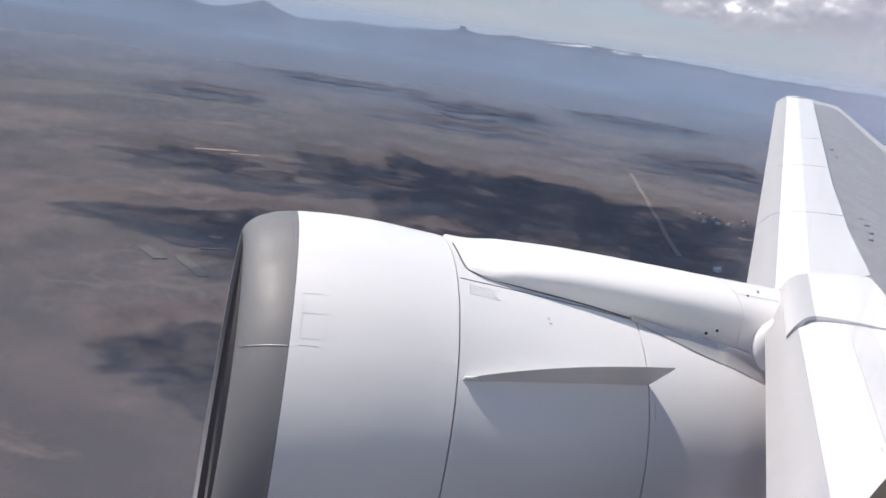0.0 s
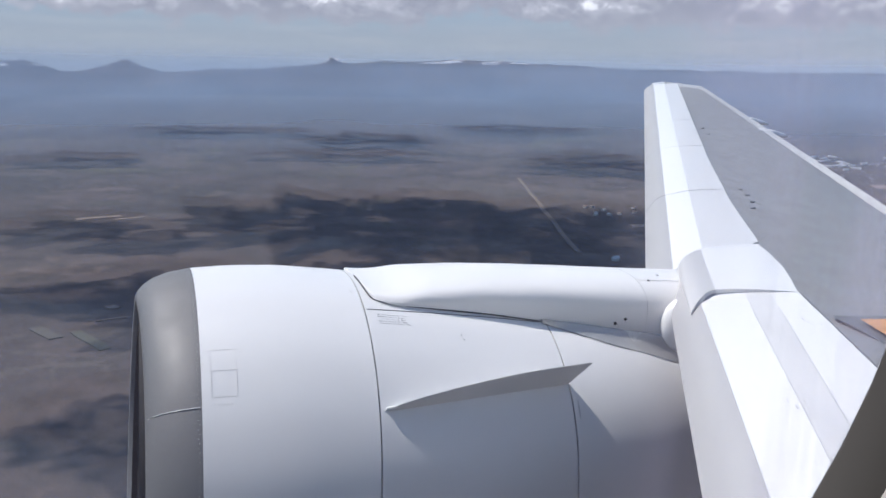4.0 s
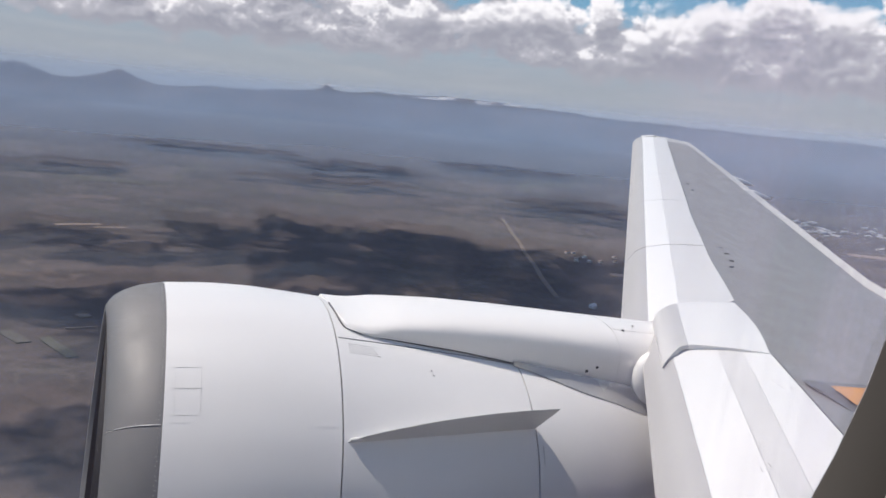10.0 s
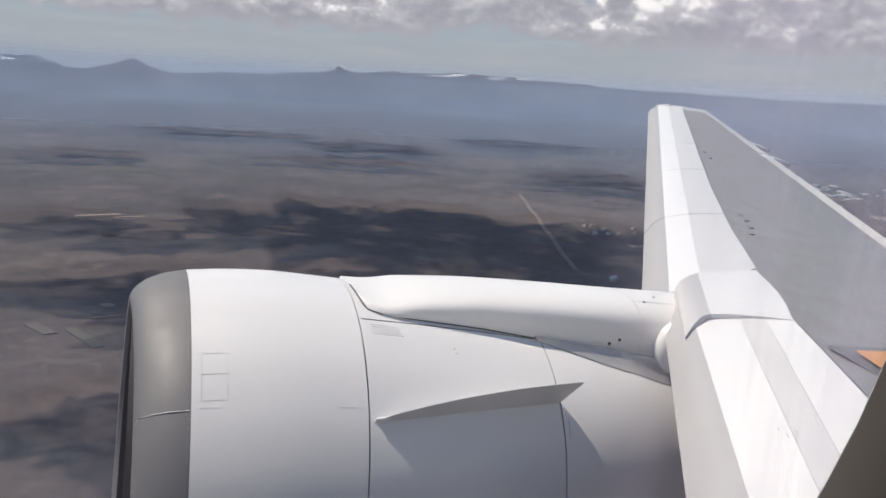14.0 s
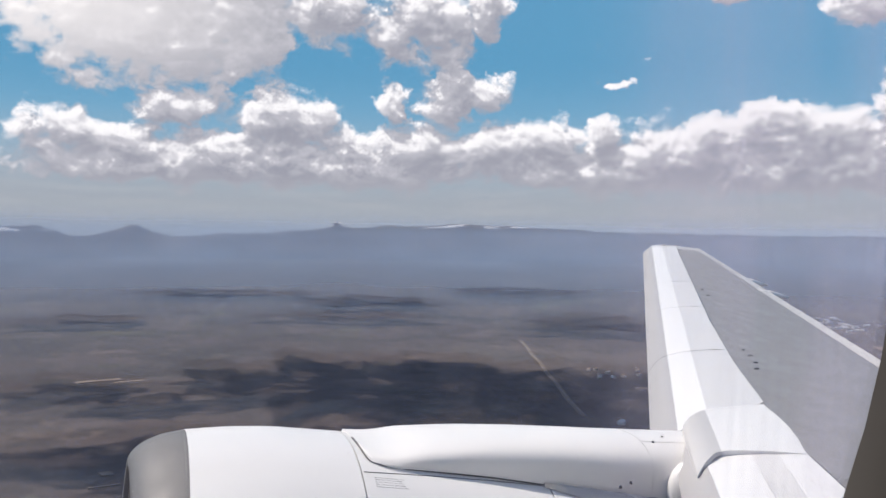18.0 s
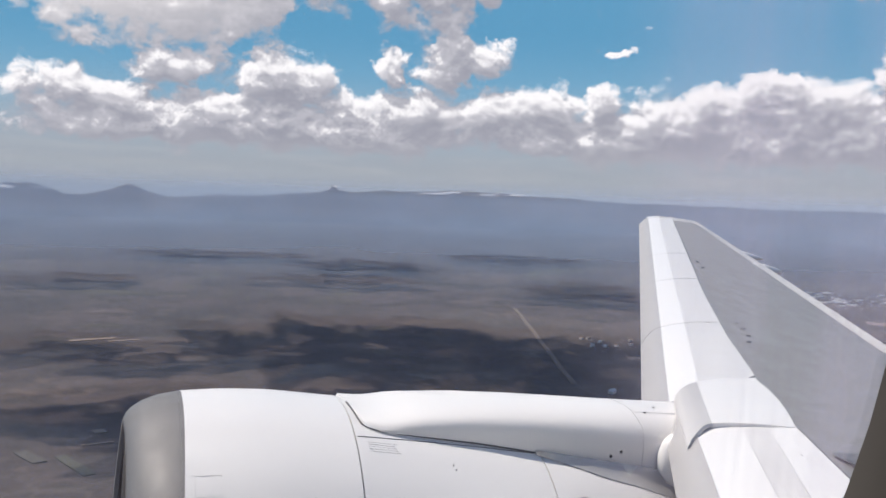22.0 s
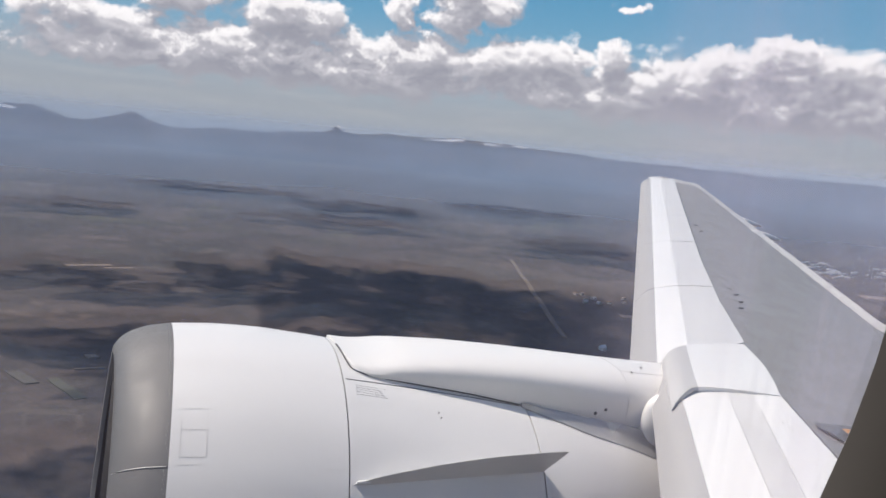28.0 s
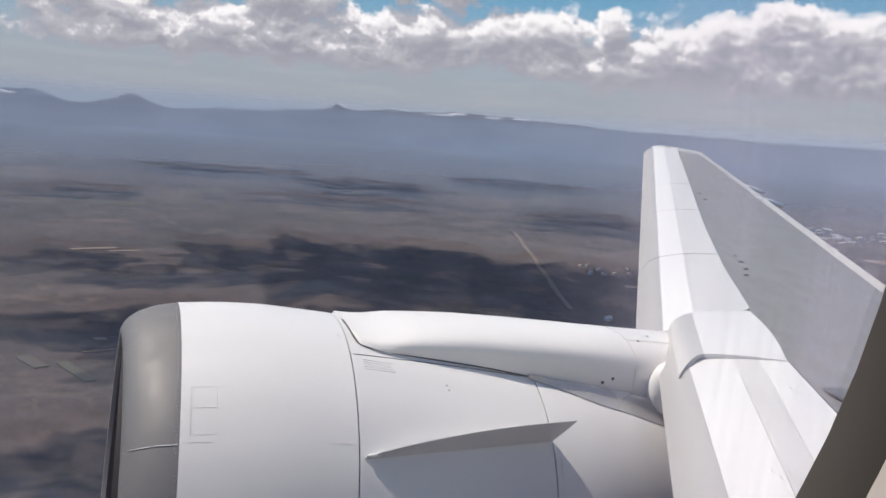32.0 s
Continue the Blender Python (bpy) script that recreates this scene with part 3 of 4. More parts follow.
def skin_at(x, y):
    """Height of the main skin."""
    near = sorted((p for r in rows for p in r), key=lambda p: (p.x - x) ** 2 + (p.y - y) ** 2)[:4]
    w = [1 / (0.01 + (p.x - x) ** 2 + (p.y - y) ** 2) for p in near]
    return sum(p.z * q for p, q in zip(near, w)) / sum(w)


body = []
for i, r in enumerate(rows):
    deep = 0.75 - 0.6 * i / 40
    body.append(list(r) + [p - Vector((0, 0, 0.03 + deep * math.sin(math.pi * u / 12) ** 0.7)) for u, p in reversed(list(enumerate(r)))])
part("main_skin", loft(body, closed=True, ends=True), GREY, wing, "mid-grey painted upper wing skin")
strip = [[along(BACK_IN, -0.5 + 25.9 * i / 20) + Vector((-0.02, 0, 0.012)), along(BACK_OUT, -0.5 + 26.0 * i / 20)] for i in range(21)]
fa, ba_ = along(FRONT, 24.85), along(BACK_IN, 24.6)
tip_in = [fa.lerp(ba_, u / 5) + Vector((0, 0, 0.02)) for u in range(6)]
tip_out = [lerp((15.75, 25.45, 0.55), (17.1, 25.47, 0.49), u / 5) + Vector((0, 0, 0.004)) for u in range(6)]
part("tip_band", thick([tip_in, tip_out], 0.02), STRIP, wing, "pale band along the wing tip")
part("trailing_edge", thick(strip, 0.04), STRIP, wing, "pale trailing edge strip")
part("tip_cap", thick([[(15.25, 25.4, 0.44), (15.75, 25.45, 0.53), (16.2, 25.45, 0.55), (16.8, 25.4, 0.46), (17.1, 25.45, 0.49)],
                       [(15.6, 25.95, 0.5), (16.0, 26.0, 0.56), (16.4, 25.9, 0.55), (16.9, 25.65, 0.48), (17.12, 25.5, 0.49)]], 0.12), WHITE, wing, "white rounded wing tip")
# flap segment over the pylon
kr_out = [(4.25, 6.35, -1.50), (4.10, 6.17, -1.36), (4.10, 6.14, -1.25), (4.22, 6.22, -1.205), (4.41, 6.34, -1.19), (4.75, 6.50, -1.19), (5.28, 6.74, -1.215)]
kr_in = [(3.51, 5.06, -1.388), (3.475, 5.015, -1.378), (3.46, 5.00, -1.36), (3.62, 5.14, -1.30), (3.84, 5.30, -1.28), (4.25, 5.37, -1.30), (4.62, 5.39, -1.33)]
kr_in = [tuple(Vector(p) * f) for p, f in zip(kr_in, (1.033, 1.033, 1.033, 1.031, 1.024, 1.012, 1.006))]


def rounded(points, n=5):
    """A smooth line through points."""
    ps = [Vector(p) for p in points]
    out = []
    for i in range(len(ps) - 1):
        a, b, c, d = ps[max(i - 1, 0)], ps[i], ps[i + 1], ps[min(i + 2, len(ps) - 1)]
        for j in range(n):
            t = j / n
            out.append(0.5 * (2 * b + (c - a) * t + (2 * a - 5 * b + 4 * c - d) * t * t + (3 * b - a - 3 * c + d) * t ** 3))
    return out + [ps[-1]]


ko, ki = rounded(kr_out), rounded(kr_in)
kr = new("pylon_flap")
kr.parent = wing
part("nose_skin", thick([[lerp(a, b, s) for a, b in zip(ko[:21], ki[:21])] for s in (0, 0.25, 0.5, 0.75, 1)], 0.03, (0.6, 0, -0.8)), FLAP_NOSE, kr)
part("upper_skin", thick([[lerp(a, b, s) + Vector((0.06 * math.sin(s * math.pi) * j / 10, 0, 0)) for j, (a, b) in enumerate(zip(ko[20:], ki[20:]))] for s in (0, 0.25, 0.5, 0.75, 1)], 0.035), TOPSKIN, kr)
# inboard slat
IN = [[(1.70, 1.90, -1.96), (3.667, 5.521, -1.563)], [(1.97, 1.90, -1.695), (3.674, 5.19, -1.38)], [(2.34, 1.90, -1.676), (4.163, 5.391, -1.342)],
      [(2.555, 1.90, -1.677), (4.394, 5.394, -1.344)], [(3.29, 1.90, -1.69), (4.231, 4.317, -1.454), (4.671, 5.447, -1.341)]]
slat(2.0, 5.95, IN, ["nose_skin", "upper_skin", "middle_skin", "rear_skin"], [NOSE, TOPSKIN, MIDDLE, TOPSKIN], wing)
bm = bmesh.new()
bmesh.ops.create_uvsphere(bm, u_segments=24, v_segments=14, radius=1.0, matrix=Matrix.Translation((3.86, 5.70, -1.65)) @ Matrix.Diagonal((0.16, 0.10, 0.21, 1)))
part("slat_end_rib", bm, WHITE, wing)
for shift in (0.0, 1.7):
    canoe = []
    for s, w in ((0, 0.02), (0.2, 0.09), (0.5, 0.12), (0.8, 0.08), (1, 0.015)):
        c = lerp((13.5, 17.95, -0.57), (14.95, 18.42, -0.70), s) + Vector((0.412, 1.0, 0.139)) * shift
        canoe.append([c + Vector((0, w * math.cos(a), w * 0.8 * math.sin(a))) for a in (math.tau * i / 12 for i in range(12))])
    part("hinge_fairing", loft(canoe, closed=True, ends=True), WHITE, wing)
# a dark tube stands in for the shaded gap behind the inboard slat
edge = [along(IN[4], 2.0 + 3.4 * i / 20) + Vector((0.012, 0, -0.012)) for i in range(21)]
for ln in IN[1:4]:
    part("skin_seam", tube([along(ln, 2.0 + 3.1 * i / 12) + Vector((0, 0, 0.0005)) for i in range(13)], 0.0022, 4), INK, wing)
part("slat_gap_shade", tube(edge, 0.011, 6), SEAM, wing)
for cx, cy, cz, n in ((4.278, 4.818, -1.396, 4), (3.25, 3.612, -1.508, 5), (2.98, 3.05, -1.56, 3)):
    for i in range(n):
        a = Vector((cx + dice_wear.uniform(-0.05, 0.05), cy + dice_wear.uniform(-0.10, 0.10), cz))
        b = a + Vector((dice_wear.uniform(0.01, 0.03), dice_wear.uniform(0.02, 0.05), 0.0))
        a.z, b.z = (along(IN[3], p.y).z + 0.004 for p in (a, b))
        part("scuff_mark", tube([a, b], 0.0028, 4), INK, wing)
for y in (9.12, 12.52, 15.88):
    for ln, off in ((L_A, 0.03), (L_TE, -0.16)):
        p = along(ln, y)
        bm = bmesh.new()
        bmesh.ops.create_icosphere(bm, subdivisions=2, radius=0.022, matrix=Matrix.Translation(p + Vector((off, 0, 0.002))) @ Matrix.Diagonal((1.6, 1, 0.3, 1)))
        part("slat_fastener", bm, INK, wing)
for x, y in ((7.295, 9.78), (7.139, 9.421), (6.975, 9.095), (6.72, 8.739), (10.48, 15.427), (10.314, 15.079), (10.046, 14.583), (8.683, 12.569)):
    z = skin_at(x, y)
    part("vortex_generator", thick([[(x - 0.05, y - 0.02, z + 0.003), (x + 0.05, y + 0.01, z + 0.003)], [(x - 0.04, y - 0.015, z + 0.014), (x + 0.04, y + 0.013, z + 0.014)]], 0.010, (0, 0.6, -0.8)), VANE, wing)
mark = [(4.86, 5.25), (4.82, 5.225), (4.80, 5.18), (4.80, 5.13), (4.83, 5.05), (4.93, 4.80), (5.03, 4.55), (5.95, 5.05), (5.80, 5.52), (5.3, 5.39)]
bm = bmesh.new()
bm.faces.new([bm.verts.new((x, y, skin_at(x, y) + 0.015)) for x, y in mark])
part("walkway_mark", bm, CHARCOAL, wing, smooth=False)
bm = bmesh.new()
bm.faces.new([bm.verts.new((x, y, skin_at(x, y) + 0.035)) for x, y in ((4.99, 5.135), (5.03, 4.93), (5.12, 4.74), (5.80, 5.10), (5.68, 5.40))])
part("orange_mark", bm, ORANGE, wing, "orange warning patch", smooth=False)

# ---- cabin window ----
WX, WZ, WR = -0.0217, 0.0025, 0.3195


def ring(y, r, n=72):
    out = []
    for i in range(n):
        a = math.tau * i / n
        c, s = math.cos(a), math.sin(a)
        out.append(Vector((WX + r * c * (1 if c > 0 else 0.8), y, WZ + r * s * (1 if s < 0 else 1.35))))
    return out


cabin = thing("wall_cabin", "cream plastic cabin side lining round the window", "wall", AIR, "structure")
win = thing("window_1", "oval aircraft cabin window with a dark rubber seal", "window", AIR, "structure")
seal_rows = [ring(0.300, WR + 0.13), ring(0.290, WR + 0.03), ring(0.284, WR + 0.006), ring(0.278, WR), ring(0.268, WR + 0.007), ring(0.262, WR + 0.015), ring(0.266, WR + 0.024), ring(0.280, WR + 0.05), ring(0.294, WR + 0.13)]
part("rubber_seal", loft(seal_rows + [seal_rows[0]], closed=True), RUBBER, win, "dark grey rubber window seal")
front, back = ring(0.279, WR + 0.004), ring(0.287, WR + 0.004)
bm = bmesh.new()
va, vb = [bm.verts.new(p) for p in front], [bm.verts.new(p) for p in back]
bm.faces.new(va), bm.faces.new(vb[::-1])
for i in range(72):
    bm.faces.new((va[i], vb[i], vb[(i + 1) % 72], va[(i + 1) % 72]))
pane = part("pane", bm, pane_material(), win, "scratched clear acrylic pane with painted-in purplish glare", smooth=False)
pane.visible_shadow = False
rev = [ring(0.268, WR + 0.013), ring(0.22, WR + 0.024), ring(0.15, WR + 0.045), ring(0.10, WR + 0.075), ring(0.075, WR + 0.12), ring(0.07, WR + 0.2)]
part("window_reveal", loft(rev + [[p + Vector((0, 0.012, 0)) for p in r] for r in reversed(rev)] + [rev[0]], closed=True), CREAM, win, "cream moulded window reveal")


def panel(y, inner_r, hw, hz, t):
    a = ring(y, inner_r)
    b = []
    for p in a:
        dx, dz = p.x - WX, p.z - WZ
        k = min(hw / max(abs(dx), 1e-6), hz / max(abs(dz), 1e-6))
        b.append(Vector((WX + dx * k, y, WZ + dz * k)))
    back = [[p + Vector((0, t, 0)) for p in r] for r in (b, a)]
    return loft([a, b] + back + [a], closed=True)


part("lining_panel", panel(0.07, WR + 0.19, 2.5, 1.3, 0.02), CREAM, cabin)
part("fuselage_skin", panel(0.30, WR + 0.12, 0.9, 0.75, 0.03), WHITE, cabin)
FY, FR = -2.8, 3.12


def hull(x0, x1, a0, a1, n):
    """A curved piece of the fuselage between two stations and two angles above the middle line."""
    ring_ = [(FY + FR * math.cos(radians(a0 + (a1 - a0) * i / n)), FR * math.sin(radians(a0 + (a1 - a0) * i / n))) for i in range(n + 1)]
    inner = [(FY + (y - FY) * 0.985, z * 0.985) for y, z in reversed(ring_)]
    return loft([[Vector((x, y, z)) for y, z in ring_ + inner] for x in (x0, x1)], closed=True, ends=True)


SIDE = math.degrees(math.asin(0.74 / FR))
part("fuselage_skin", hull(-9.0, WX - 0.89, -100, 100, 40), WHITE, cabin)
part("fuselage_skin", hull(WX + 0.89, 14.0, -100, 100, 40), WHITE, cabin)
part("fuselage_skin", hull(WX - 0.89, WX + 0.89, SIDE, 100, 18), WHITE, cabin)
part("fuselage_skin", hull(WX - 0.89, WX + 0.89, -100, -SIDE, 18), WHITE, cabin)


def slab(x0, x1, y0, y1, z0, z1):
    bm = bmesh.new()
    bmesh.ops.create_cube(bm, size=1.0, matrix=Matrix.Translation(((x0 + x1) / 2, (y0 + y1) / 2, (z0 + z1) / 2)) @ Matrix.Diagonal((x1 - x0, y1 - y0, z1 - z0, 1)))
    return bm


part("ceiling_panel", slab(-2.5, 2.5, -2.5, 0.06, 1.3, 1.34), CREAM, cabin, smooth=False)
part("floor_panel", slab(-2.5, 2.5, -2.5, 0.06, -1.36, -1.32), DARK, cabin, smooth=False)
part("end_panel", slab(-2.54, -2.5, -2.5, 0.06, -1.3, 1.3), CREAM, cabin, smooth=False)
part("end_panel", slab(2.5, 2.54, -2.5, 0.06, -1.3, 1.3), CREAM, cabin, smooth=False)
part("back_panel", slab(-2.5, 2.5, -2.54, -2.5, -1.3, 1.3), CREAM, cabin, smooth=False)

# ---- land ----
ALT = 140.0
# skyline: azimuth and elevation in degrees; a broad massif, a low gap, a lone peak and a long far ridge
SKYLINE = [(-20, -0.2), (-9, 0.1), (-5.8, 0.2), (-5.2, 0.02), (-4.0, -0.37), (-3.1, -0.36), (-1.6, -0.02), (-0.4, 0.40), (0.7, -0.05), (1.8, -0.32), (4.4, -0.12), (8.4, 0.1), (10.8, 0.26),
           (11.3, 0.5), (11.6, 0.85), (11.9, 0.55), (12.5, 0.36), (14.6, 0.62), (17.0, 0.5), (19.1, 0.68), (21.3, 0.62), (24.1, 0.5), (27.6, 0.4), (31.0, 0.34), (50, 0.2), (60, 0.1)]


FLAT, FAR, RIM = 1300.0, 2500.0, 0.75


def reach(dep):
    """Distance at which the plain lies so many degrees below the eye; far out it rises gently towards the hills."""
    edge = math.degrees(math.atan(ALT / FLAT))
    return ALT / math.tan(radians(dep)) if dep > edge else FLAT + (FAR - FLAT) * (edge - dep) / (edge - RIM)


def land(x, y):
    r = math.hypot(x, y)
    az = math.degrees(math.atan2(x, y))
    edge = math.degrees(math.atan(ALT / FLAT))
    if r < FLAT:
        base = -ALT
    else:
        base = -r * math.tan(radians(edge + (RIM - edge) * min((r - FLAT) / (FAR - FLAT), 1)))
    s = min(max((r - 2350) / 300, 0), 1)
    s = s * s * (3 - 2 * s)
    crest = along([(a, e, 0) for a, e in SKYLINE], min(max(az, -20), 60), 0).y
    rough = noise.fractal(Vector((x * 0.0045, y * 0.0045, 3.3)), 0.9, 2.1, 6)
    low = noise.fractal(Vector((x * 0.0012, y * 0.0012, 9.1)), 0.9, 2.1, 5)
    foot = min(max((r - 1500) / 600, 0), 1) * (1 - s)
    hill = max(noise.fractal(Vector((x * 0.0032, y * 0.0032, 5.7)), 0.9, 2.1, 5), 0)
    h = base * (1 - s) + s * (r * math.tan(radians(crest)) + 5.0 * rough + 3.0 * noise.fractal(Vector((x * 0.016, y * 0.016, 1.3)), 0.9, 2.1, 4)) + 3 * low * (1 - s) * min(r / 1000, 1) + 16 * foot * hill
    if r > 2680:
        h -= (r - 2680) * 0.35
    return h


azs = [-20 + 0.25 * i for i in range(321)]
azs = [-180 + 5 * i for i in range(32)] + azs + [65 + 5 * i for i in range(23)]
rad = [0, 60, 150, 300, 500, 700] + [800 * (3100 / 800) ** (i / 150) for i in range(151)]
bm = bmesh.new()
grid = [[bm.verts.new((r * math.sin(radians(a)), r * math.cos(radians(a)), land(r * math.sin(radians(a)), r * math.cos(radians(a))))) for a in azs] for r in rad[1:]]
mid = bm.verts.new((0, 0, land(0, 0)))
for i in range(len(azs)):
    j = (i + 1) % len(azs)
    bm.faces.new((mid, grid[0][j], grid[0][i]))
    for a, b in zip(grid, grid[1:]):
        bm.faces.new((a[i], a[j], b[j], b[i]))
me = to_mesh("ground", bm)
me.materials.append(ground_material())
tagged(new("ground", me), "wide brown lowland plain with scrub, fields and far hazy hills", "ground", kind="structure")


def polar(az, r):
    return r * math.sin(radians(az)), r * math.cos(radians(az))


# dirt road
DIRT = painted("pale_dirt", rgb(0.19, 0.155, 0.125), rgb(0.13, 0.105, 0.09), 0.95, (0.02, 0.02, 0.02), 0.6)
DIRT.node_tree.nodes["Principled BSDF"].inputs["Specular IOR Level"].default_value = 0.1


def track(name, az0, r0, az1, r1, w, label):
    a, b = Vector((*polar(az0, r0), 0)), Vector((*polar(az1, r1), 0))
    side = (b - a).cross(Vector((0, 0, 1))).normalized() * w / 2
    rows = []
    for i in range(41):
        p = a.lerp(b, i / 40)
        wob = side.normalized() * noise.noise(p * 0.01) * w * 0.4
        rows.append([Vector((q.x, q.y, land(q.x, q.y) + 0.9)) for q in (p - side + wob, p + wob, p + side + wob)])
    me = to_mesh(name, thick(rows, 0.5))
    me.materials.append(DIRT)
    return tagged(new(name, me), label, "road", kind="structure")


track("road", 23.2, 1250, 27.0, 730, 4.6, "straight pale dirt road across the plain")

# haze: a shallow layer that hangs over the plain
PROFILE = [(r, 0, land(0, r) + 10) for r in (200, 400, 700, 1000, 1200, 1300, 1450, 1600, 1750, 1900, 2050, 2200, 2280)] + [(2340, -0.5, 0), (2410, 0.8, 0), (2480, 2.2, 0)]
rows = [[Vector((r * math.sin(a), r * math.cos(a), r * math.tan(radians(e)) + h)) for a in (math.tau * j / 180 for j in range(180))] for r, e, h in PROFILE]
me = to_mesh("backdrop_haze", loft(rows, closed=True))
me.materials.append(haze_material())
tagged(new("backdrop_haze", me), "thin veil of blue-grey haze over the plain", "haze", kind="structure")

# sky with clouds
rows = []
for e in range(-3, 28, 2):
    rows.append([Vector((4850 * math.cos(radians(e)) * math.sin(a), 4850 * math.cos(radians(e)) * math.cos(a), 4850 * math.sin(radians(e)))) for a in (math.tau * j / 180 for j in range(180))])
me = to_mesh("backdrop_clouds", loft(rows, closed=True))
me.materials.append(cloud_material())
tagged(new("backdrop_clouds", me), "bank of white cumulus clouds under a blue sky", "clouds", kind="structure")

# clouds overhead whose shadows lie on the plain
def sunlit_cloud(name, cover):
    """White cloud that lets part of the sun through."""
    k = Tree(name)
    k.finish(rgb(0.85, 0.85, 0.86), 1.0, 0.0, 0.0)
    k.put(k.out.inputs[0], k.node("MixShader", cover, k.node("BsdfTransparent").outputs[0], k.bsdf.outputs[0]).outputs[0])
    return k.mat


THICK, THIN = sunlit_cloud("cloud_white", 0.32), sunlit_cloud("thin_cloud_white", 0.16)
# azimuth and dip of the shadow, half width and half height as seen from the aircraft (degrees)
FAR_SHADE = [(13.8, 4.5, 3.9, 0.3), (12.4, 5.5, 3.9, 0.25), (28.3, 5.7, 3.4, 0.5), (4.6, 4.0, 4.2, 0.2), (22.5, 3.7, 3.2, 0.2), (36, 6.6, 3.0, 0.4), (-3, 5.6, 3.0, 0.25)]
NEAR_SHADE = [(9.8, 9.2, 3.4, 1.2), (14.0, 9.4, 3.9, 1.4), (19.7, 9.5, 4.2, 1.4), (24.6, 9.6, 3.5, 1.3), (29.2, 9.9, 3.2, 1.5), (17.1, 8.4, 1.8, 0.6), (-3.7, 9.4, 2.8, 0.5), (0.3, 10.4, 3.2, 0.5),
              (4.6, 9.0, 2.2, 0.6), (-4.1, 13.2, 4.6, 0.8), (1.8, 13.5, 3.9, 1.2), (12.4, 12.6, 2.5, 0.8), (17.3, 13.0, 5.3, 1.3), (24.5, 13.0, 5.3, 1.6), (29.9, 13.8, 2.1, 1.1),
              (4.5, 14.6, 5.7, 1.4), (-2.9, 21.6, 5.3, 1.8)]
for az, dep, wa, wd in FAR_SHADE + NEAR_SHADE:
    r = reach(dep)
    gx, gy = polar(az, r)
    c = Vector((gx, gy, land(gx, gy))) - SUN_DOWN * ((150 + 0.55 * r + ALT) / -SUN_DOWN.z)
    across, deep = r * math.tan(radians(wa)), (reach(dep - wd) - reach(dep + wd)) / 2
    bm = bmesh.new()
    bmesh.ops.create_icosphere(bm, subdivisions=5, radius=1.0)
    for v in bm.verts:
        d = v.co.normalized()
        q = Vector((d.x * across, d.y * deep, d.z * 20)) / 30
        k = max(1 + 0.9 * noise.fractal(q + Vector((az, dep, 0)), 0.6, 2.1, 7) + 0.45 * noise.fractal(d * 1.6 + Vector((dep, az, 3)), 0.8, 2.1, 3), 0.2)
        v.co = Vector((d.x * across * k, d.y * deep * k, d.z * 20 * k * (1.3 if d.z > 0 else 0.4)))
    bm.transform(Matrix.Translation(c) @ Matrix.Rotation(-radians(az), 4, "Z"))
    me = to_mesh("cumulus_cloud", bm)
    me.materials.append(THICK if dep > 7 else THIN)
    tagged(new("cumulus_cloud", me), "flat-based white cumulus cloud high over the plain", "cloud", group="clouds over the plain")


# ---- houses on the plain ----
ROOF = painted("pale_sheet_roof", rgb(0.50, 0.49, 0.48), rgb(0.36, 0.34, 0.32), 0.7, (0.3, 0.3, 0.3), 0.4)
WALLS = painted("dusty_wall", rgb(0.45, 0.42, 0.39), rgb(0.3, 0.27, 0.25), 0.8, (0.3, 0.3, 0.3), 0.4)
RUST = painted("rusty_roof", rgb(0.32, 0.22, 0.17), rgb(0.22, 0.16, 0.13), 0.8, (0.3, 0.3, 0.3), 0.5)


def house(w, d, h, roof_mat, label, category):
    """A gabled block with its base at the origin."""
    ob = thing("far_house", label, category)
    part("wall", slab(-w / 2, w / 2, -d / 2, d / 2, -1, h), WALLS, ob, smooth=False)
    o, e = 0.3, h + d * 0.22
    rows = [[(x, -d / 2 - o, h - 0.1), (x, 0, e), (x, d / 2 + o, h - 0.1)] for x in (-w / 2 - o, w / 2 + o)]
    part("roof", thick(rows, 0.3), roof_mat, ob, smooth=False)
    for x in (-w * 0.3, 0, w * 0.3):
        part("window", slab(x - 0.5, x + 0.5, -d / 2 - 0.06, -d / 2 + 0.1, h * 0.35, h * 0.7), DARK, ob, smooth=False)
    return tagged(ob, group="houses on the plain")


KINDS = [house(30, 8, 3.5, ROOF, "long low shed with a pale metal roof on the plain", "shed"),
         house(9, 6, 3.5, ROOF, "small house with a pale sheet roof on the plain", "house"),
         house(8, 6, 3.2, RUST, "small house with a rusty brown roof on the plain", "house")]
dice = random.Random(5)
spots = [(dice.uniform(39.5, 47.5), dice.gauss(4.9, 0.26), dice.choice((0, 0, 1))) for i in range(60)]
spots += [(dice.uniform(26.5, 31.0), dice.gauss(8.3, 0.2), dice.choice((1, 2, 2))) for i in range(9)]
spots += [(29.2 + dice.uniform(-0.5, 0.5), 11.2 + dice.uniform(-0.12, 0.12), 1) for i in range(4)]
used = set()
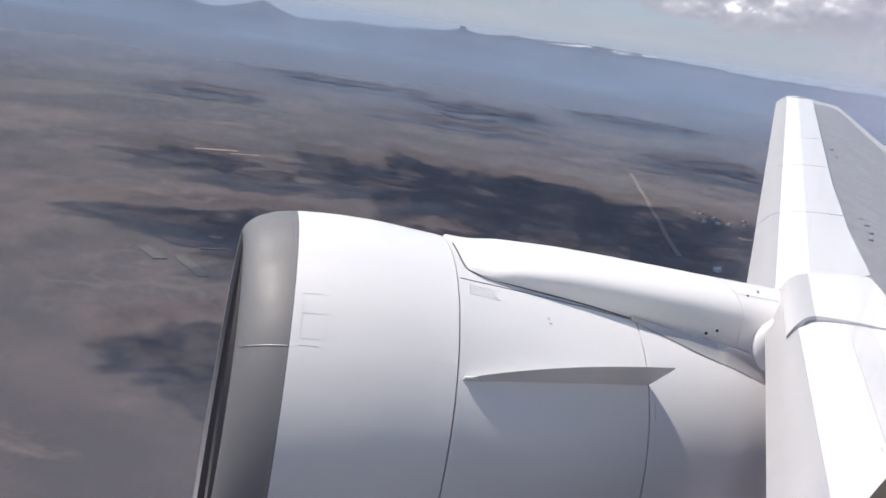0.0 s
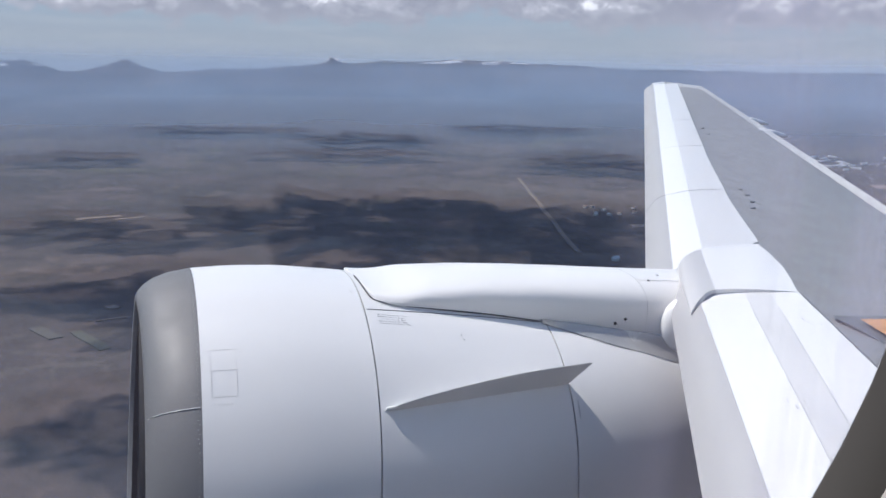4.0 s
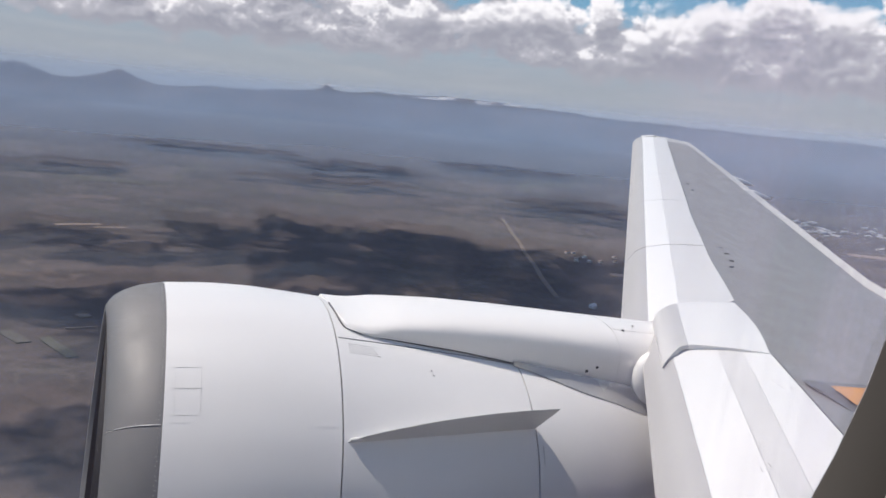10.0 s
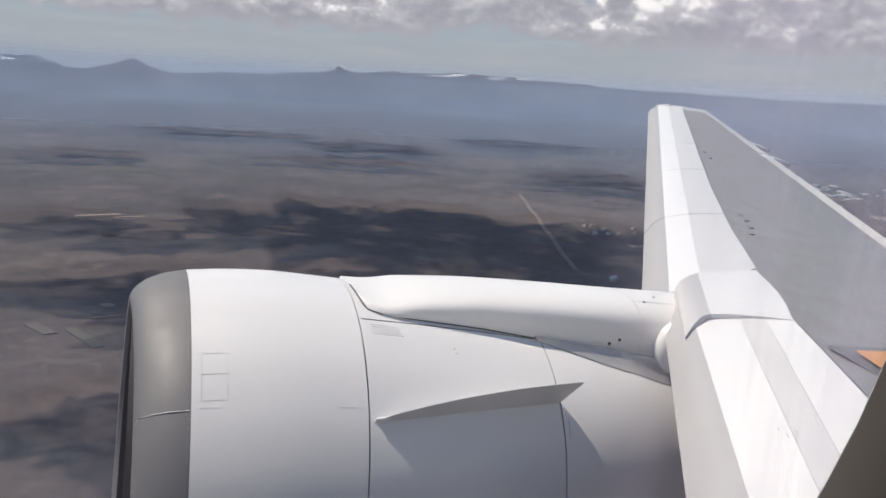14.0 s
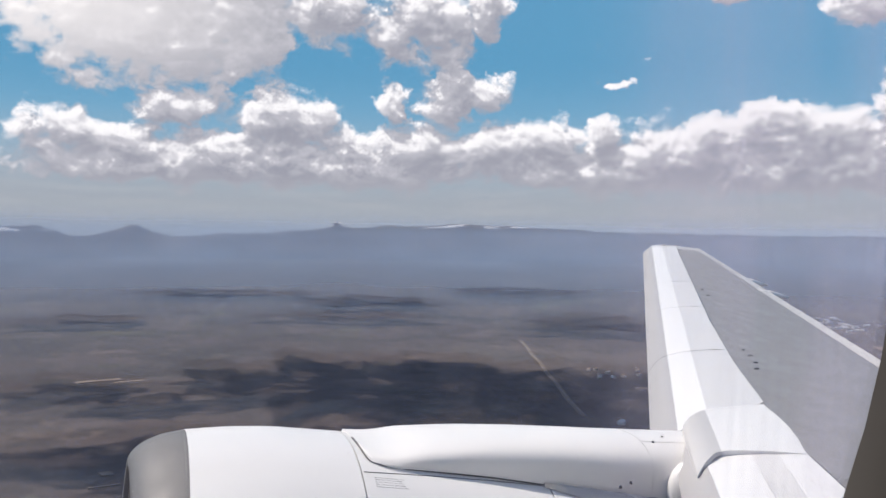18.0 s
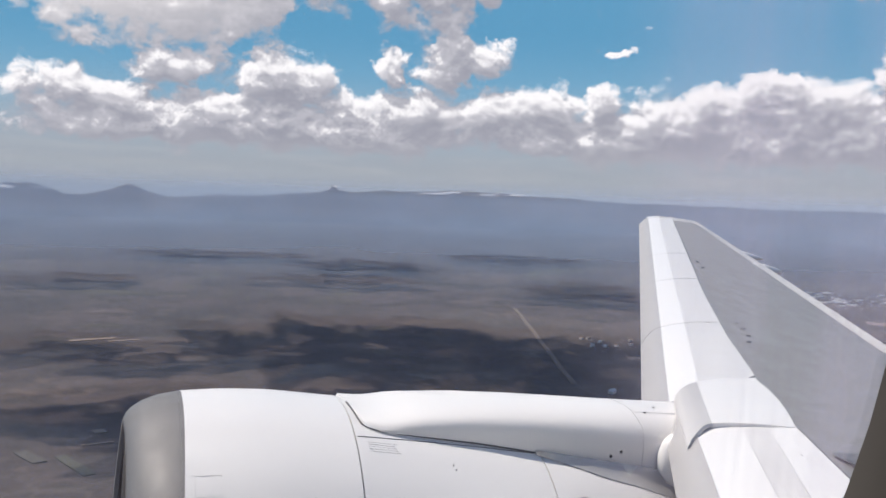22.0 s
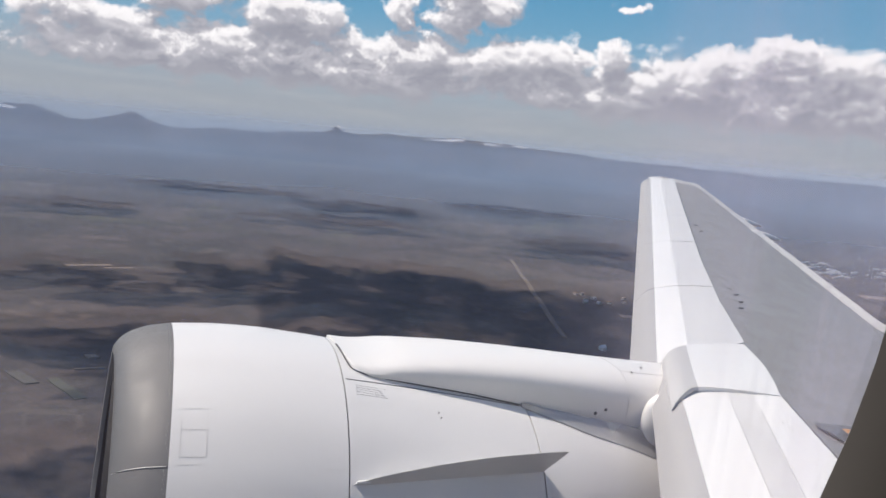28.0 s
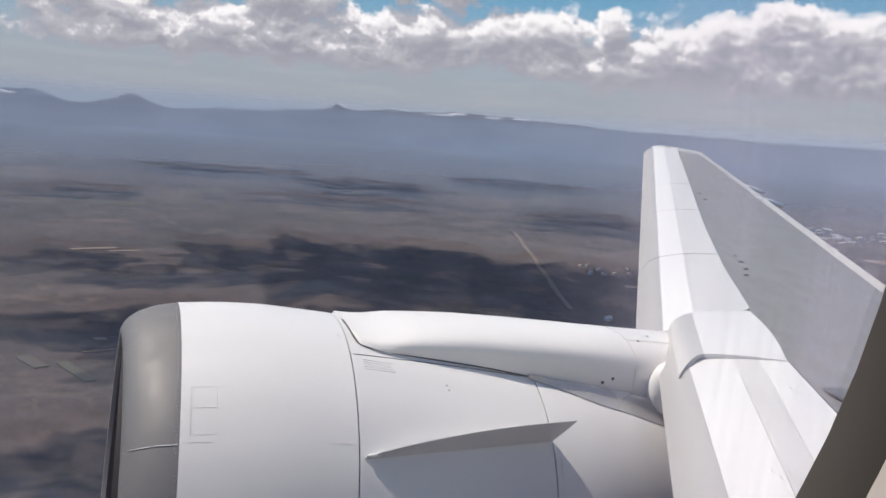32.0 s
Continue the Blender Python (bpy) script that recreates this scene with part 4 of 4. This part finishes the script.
for az, dep, kind in spots:
    x, y = polar(az, reach(max(dep, 4.0)))
    m = Matrix.Translation((x, y, land(x, y) + 0.3)) @ Matrix.Rotation(dice.choice((0.3, 0.3, 1.87)), 4, "Z")
    for ob in KINDS:
        ob.scale = (0.5, 0.5, 0.5)
    if kind not in used:
        used.add(kind)
        KINDS[kind].matrix_basis = m @ Matrix.Diagonal((0.5, 0.5, 0.5, 1))
    else:
        copy_thing(KINDS[kind], m)

# fields
MEADOW = painted("green_meadow", rgb(0.070, 0.068, 0.047), rgb(0.064, 0.058, 0.045), 0.95, (0.05, 0.05, 0.05), 0.7)
FIELD = painted("bare_field", rgb(0.24, 0.18, 0.14), rgb(0.17, 0.13, 0.1), 0.95, (0.02, 0.02, 0.02), 0.7)
PLOUGHED = painted("ploughed_field", rgb(0.080, 0.071, 0.055), rgb(0.068, 0.060, 0.050), 0.95, (0.02, 0.02, 0.02), 0.7)
for az, dep, w, d, mat, label in ((47.5, 5.9, 190, 34, FIELD, "long pale bare field on the plain"), (49, 7.2, 120, 30, FIELD, "pale bare field on the plain"),
                                  (46.5, 6.6, 60, 26, PLOUGHED, "dark ploughed field on the plain"), (33.2, 5.7, 30, 14, FIELD, "small pale bare field on the plain"),
                                  (31.0, 9.0, 22, 16, FIELD, "small pale bare field on the plain"), (33.5, 10.2, 34, 30, PLOUGHED, "dark ploughed field on the plain"),
                                  (-3.2, 15.9, 6, 40, MEADOW, "narrow green meadow strip on the plain"), (-5.6, 15.3, 7, 26, PLOUGHED, "dark ploughed field on the plain"),
                                  (-1.95, 14.78, 15, 1.6, FIELD, "short pale dirt strip on the plain"), (-1.86, 14.1, 6, 8, FIELD, "small pale bare field on the plain"),
                                  (-2.3, 8.75, 42, 9, FIELD, "long pale bare field on the plain"), (-0.6, 8.85, 26, 6, FIELD, "small pale bare field on the plain")):
    cx, cy = polar(az, reach(dep))
    rows = []
    for i in range(9):
        row = []
        for j in range(5):
            p = Matrix.Rotation(-radians(az) + 0.35, 3, "Z") @ Vector(((i / 8 - 0.5) * w, (j / 4 - 0.5) * d, 0))
            x, y = cx + p.x + 2 * noise.noise(p * 0.05), cy + p.y + 2 * noise.noise(p * 0.05 + Vector((9, 0, 0)))
            row.append(Vector((x, y, land(x, y) + 0.6)))
        rows.append(row)
    me = to_mesh("field", thick(rows, 0.5))
    me.materials.append(mat)
    tagged(new("field", me), label, "field", kind="structure")
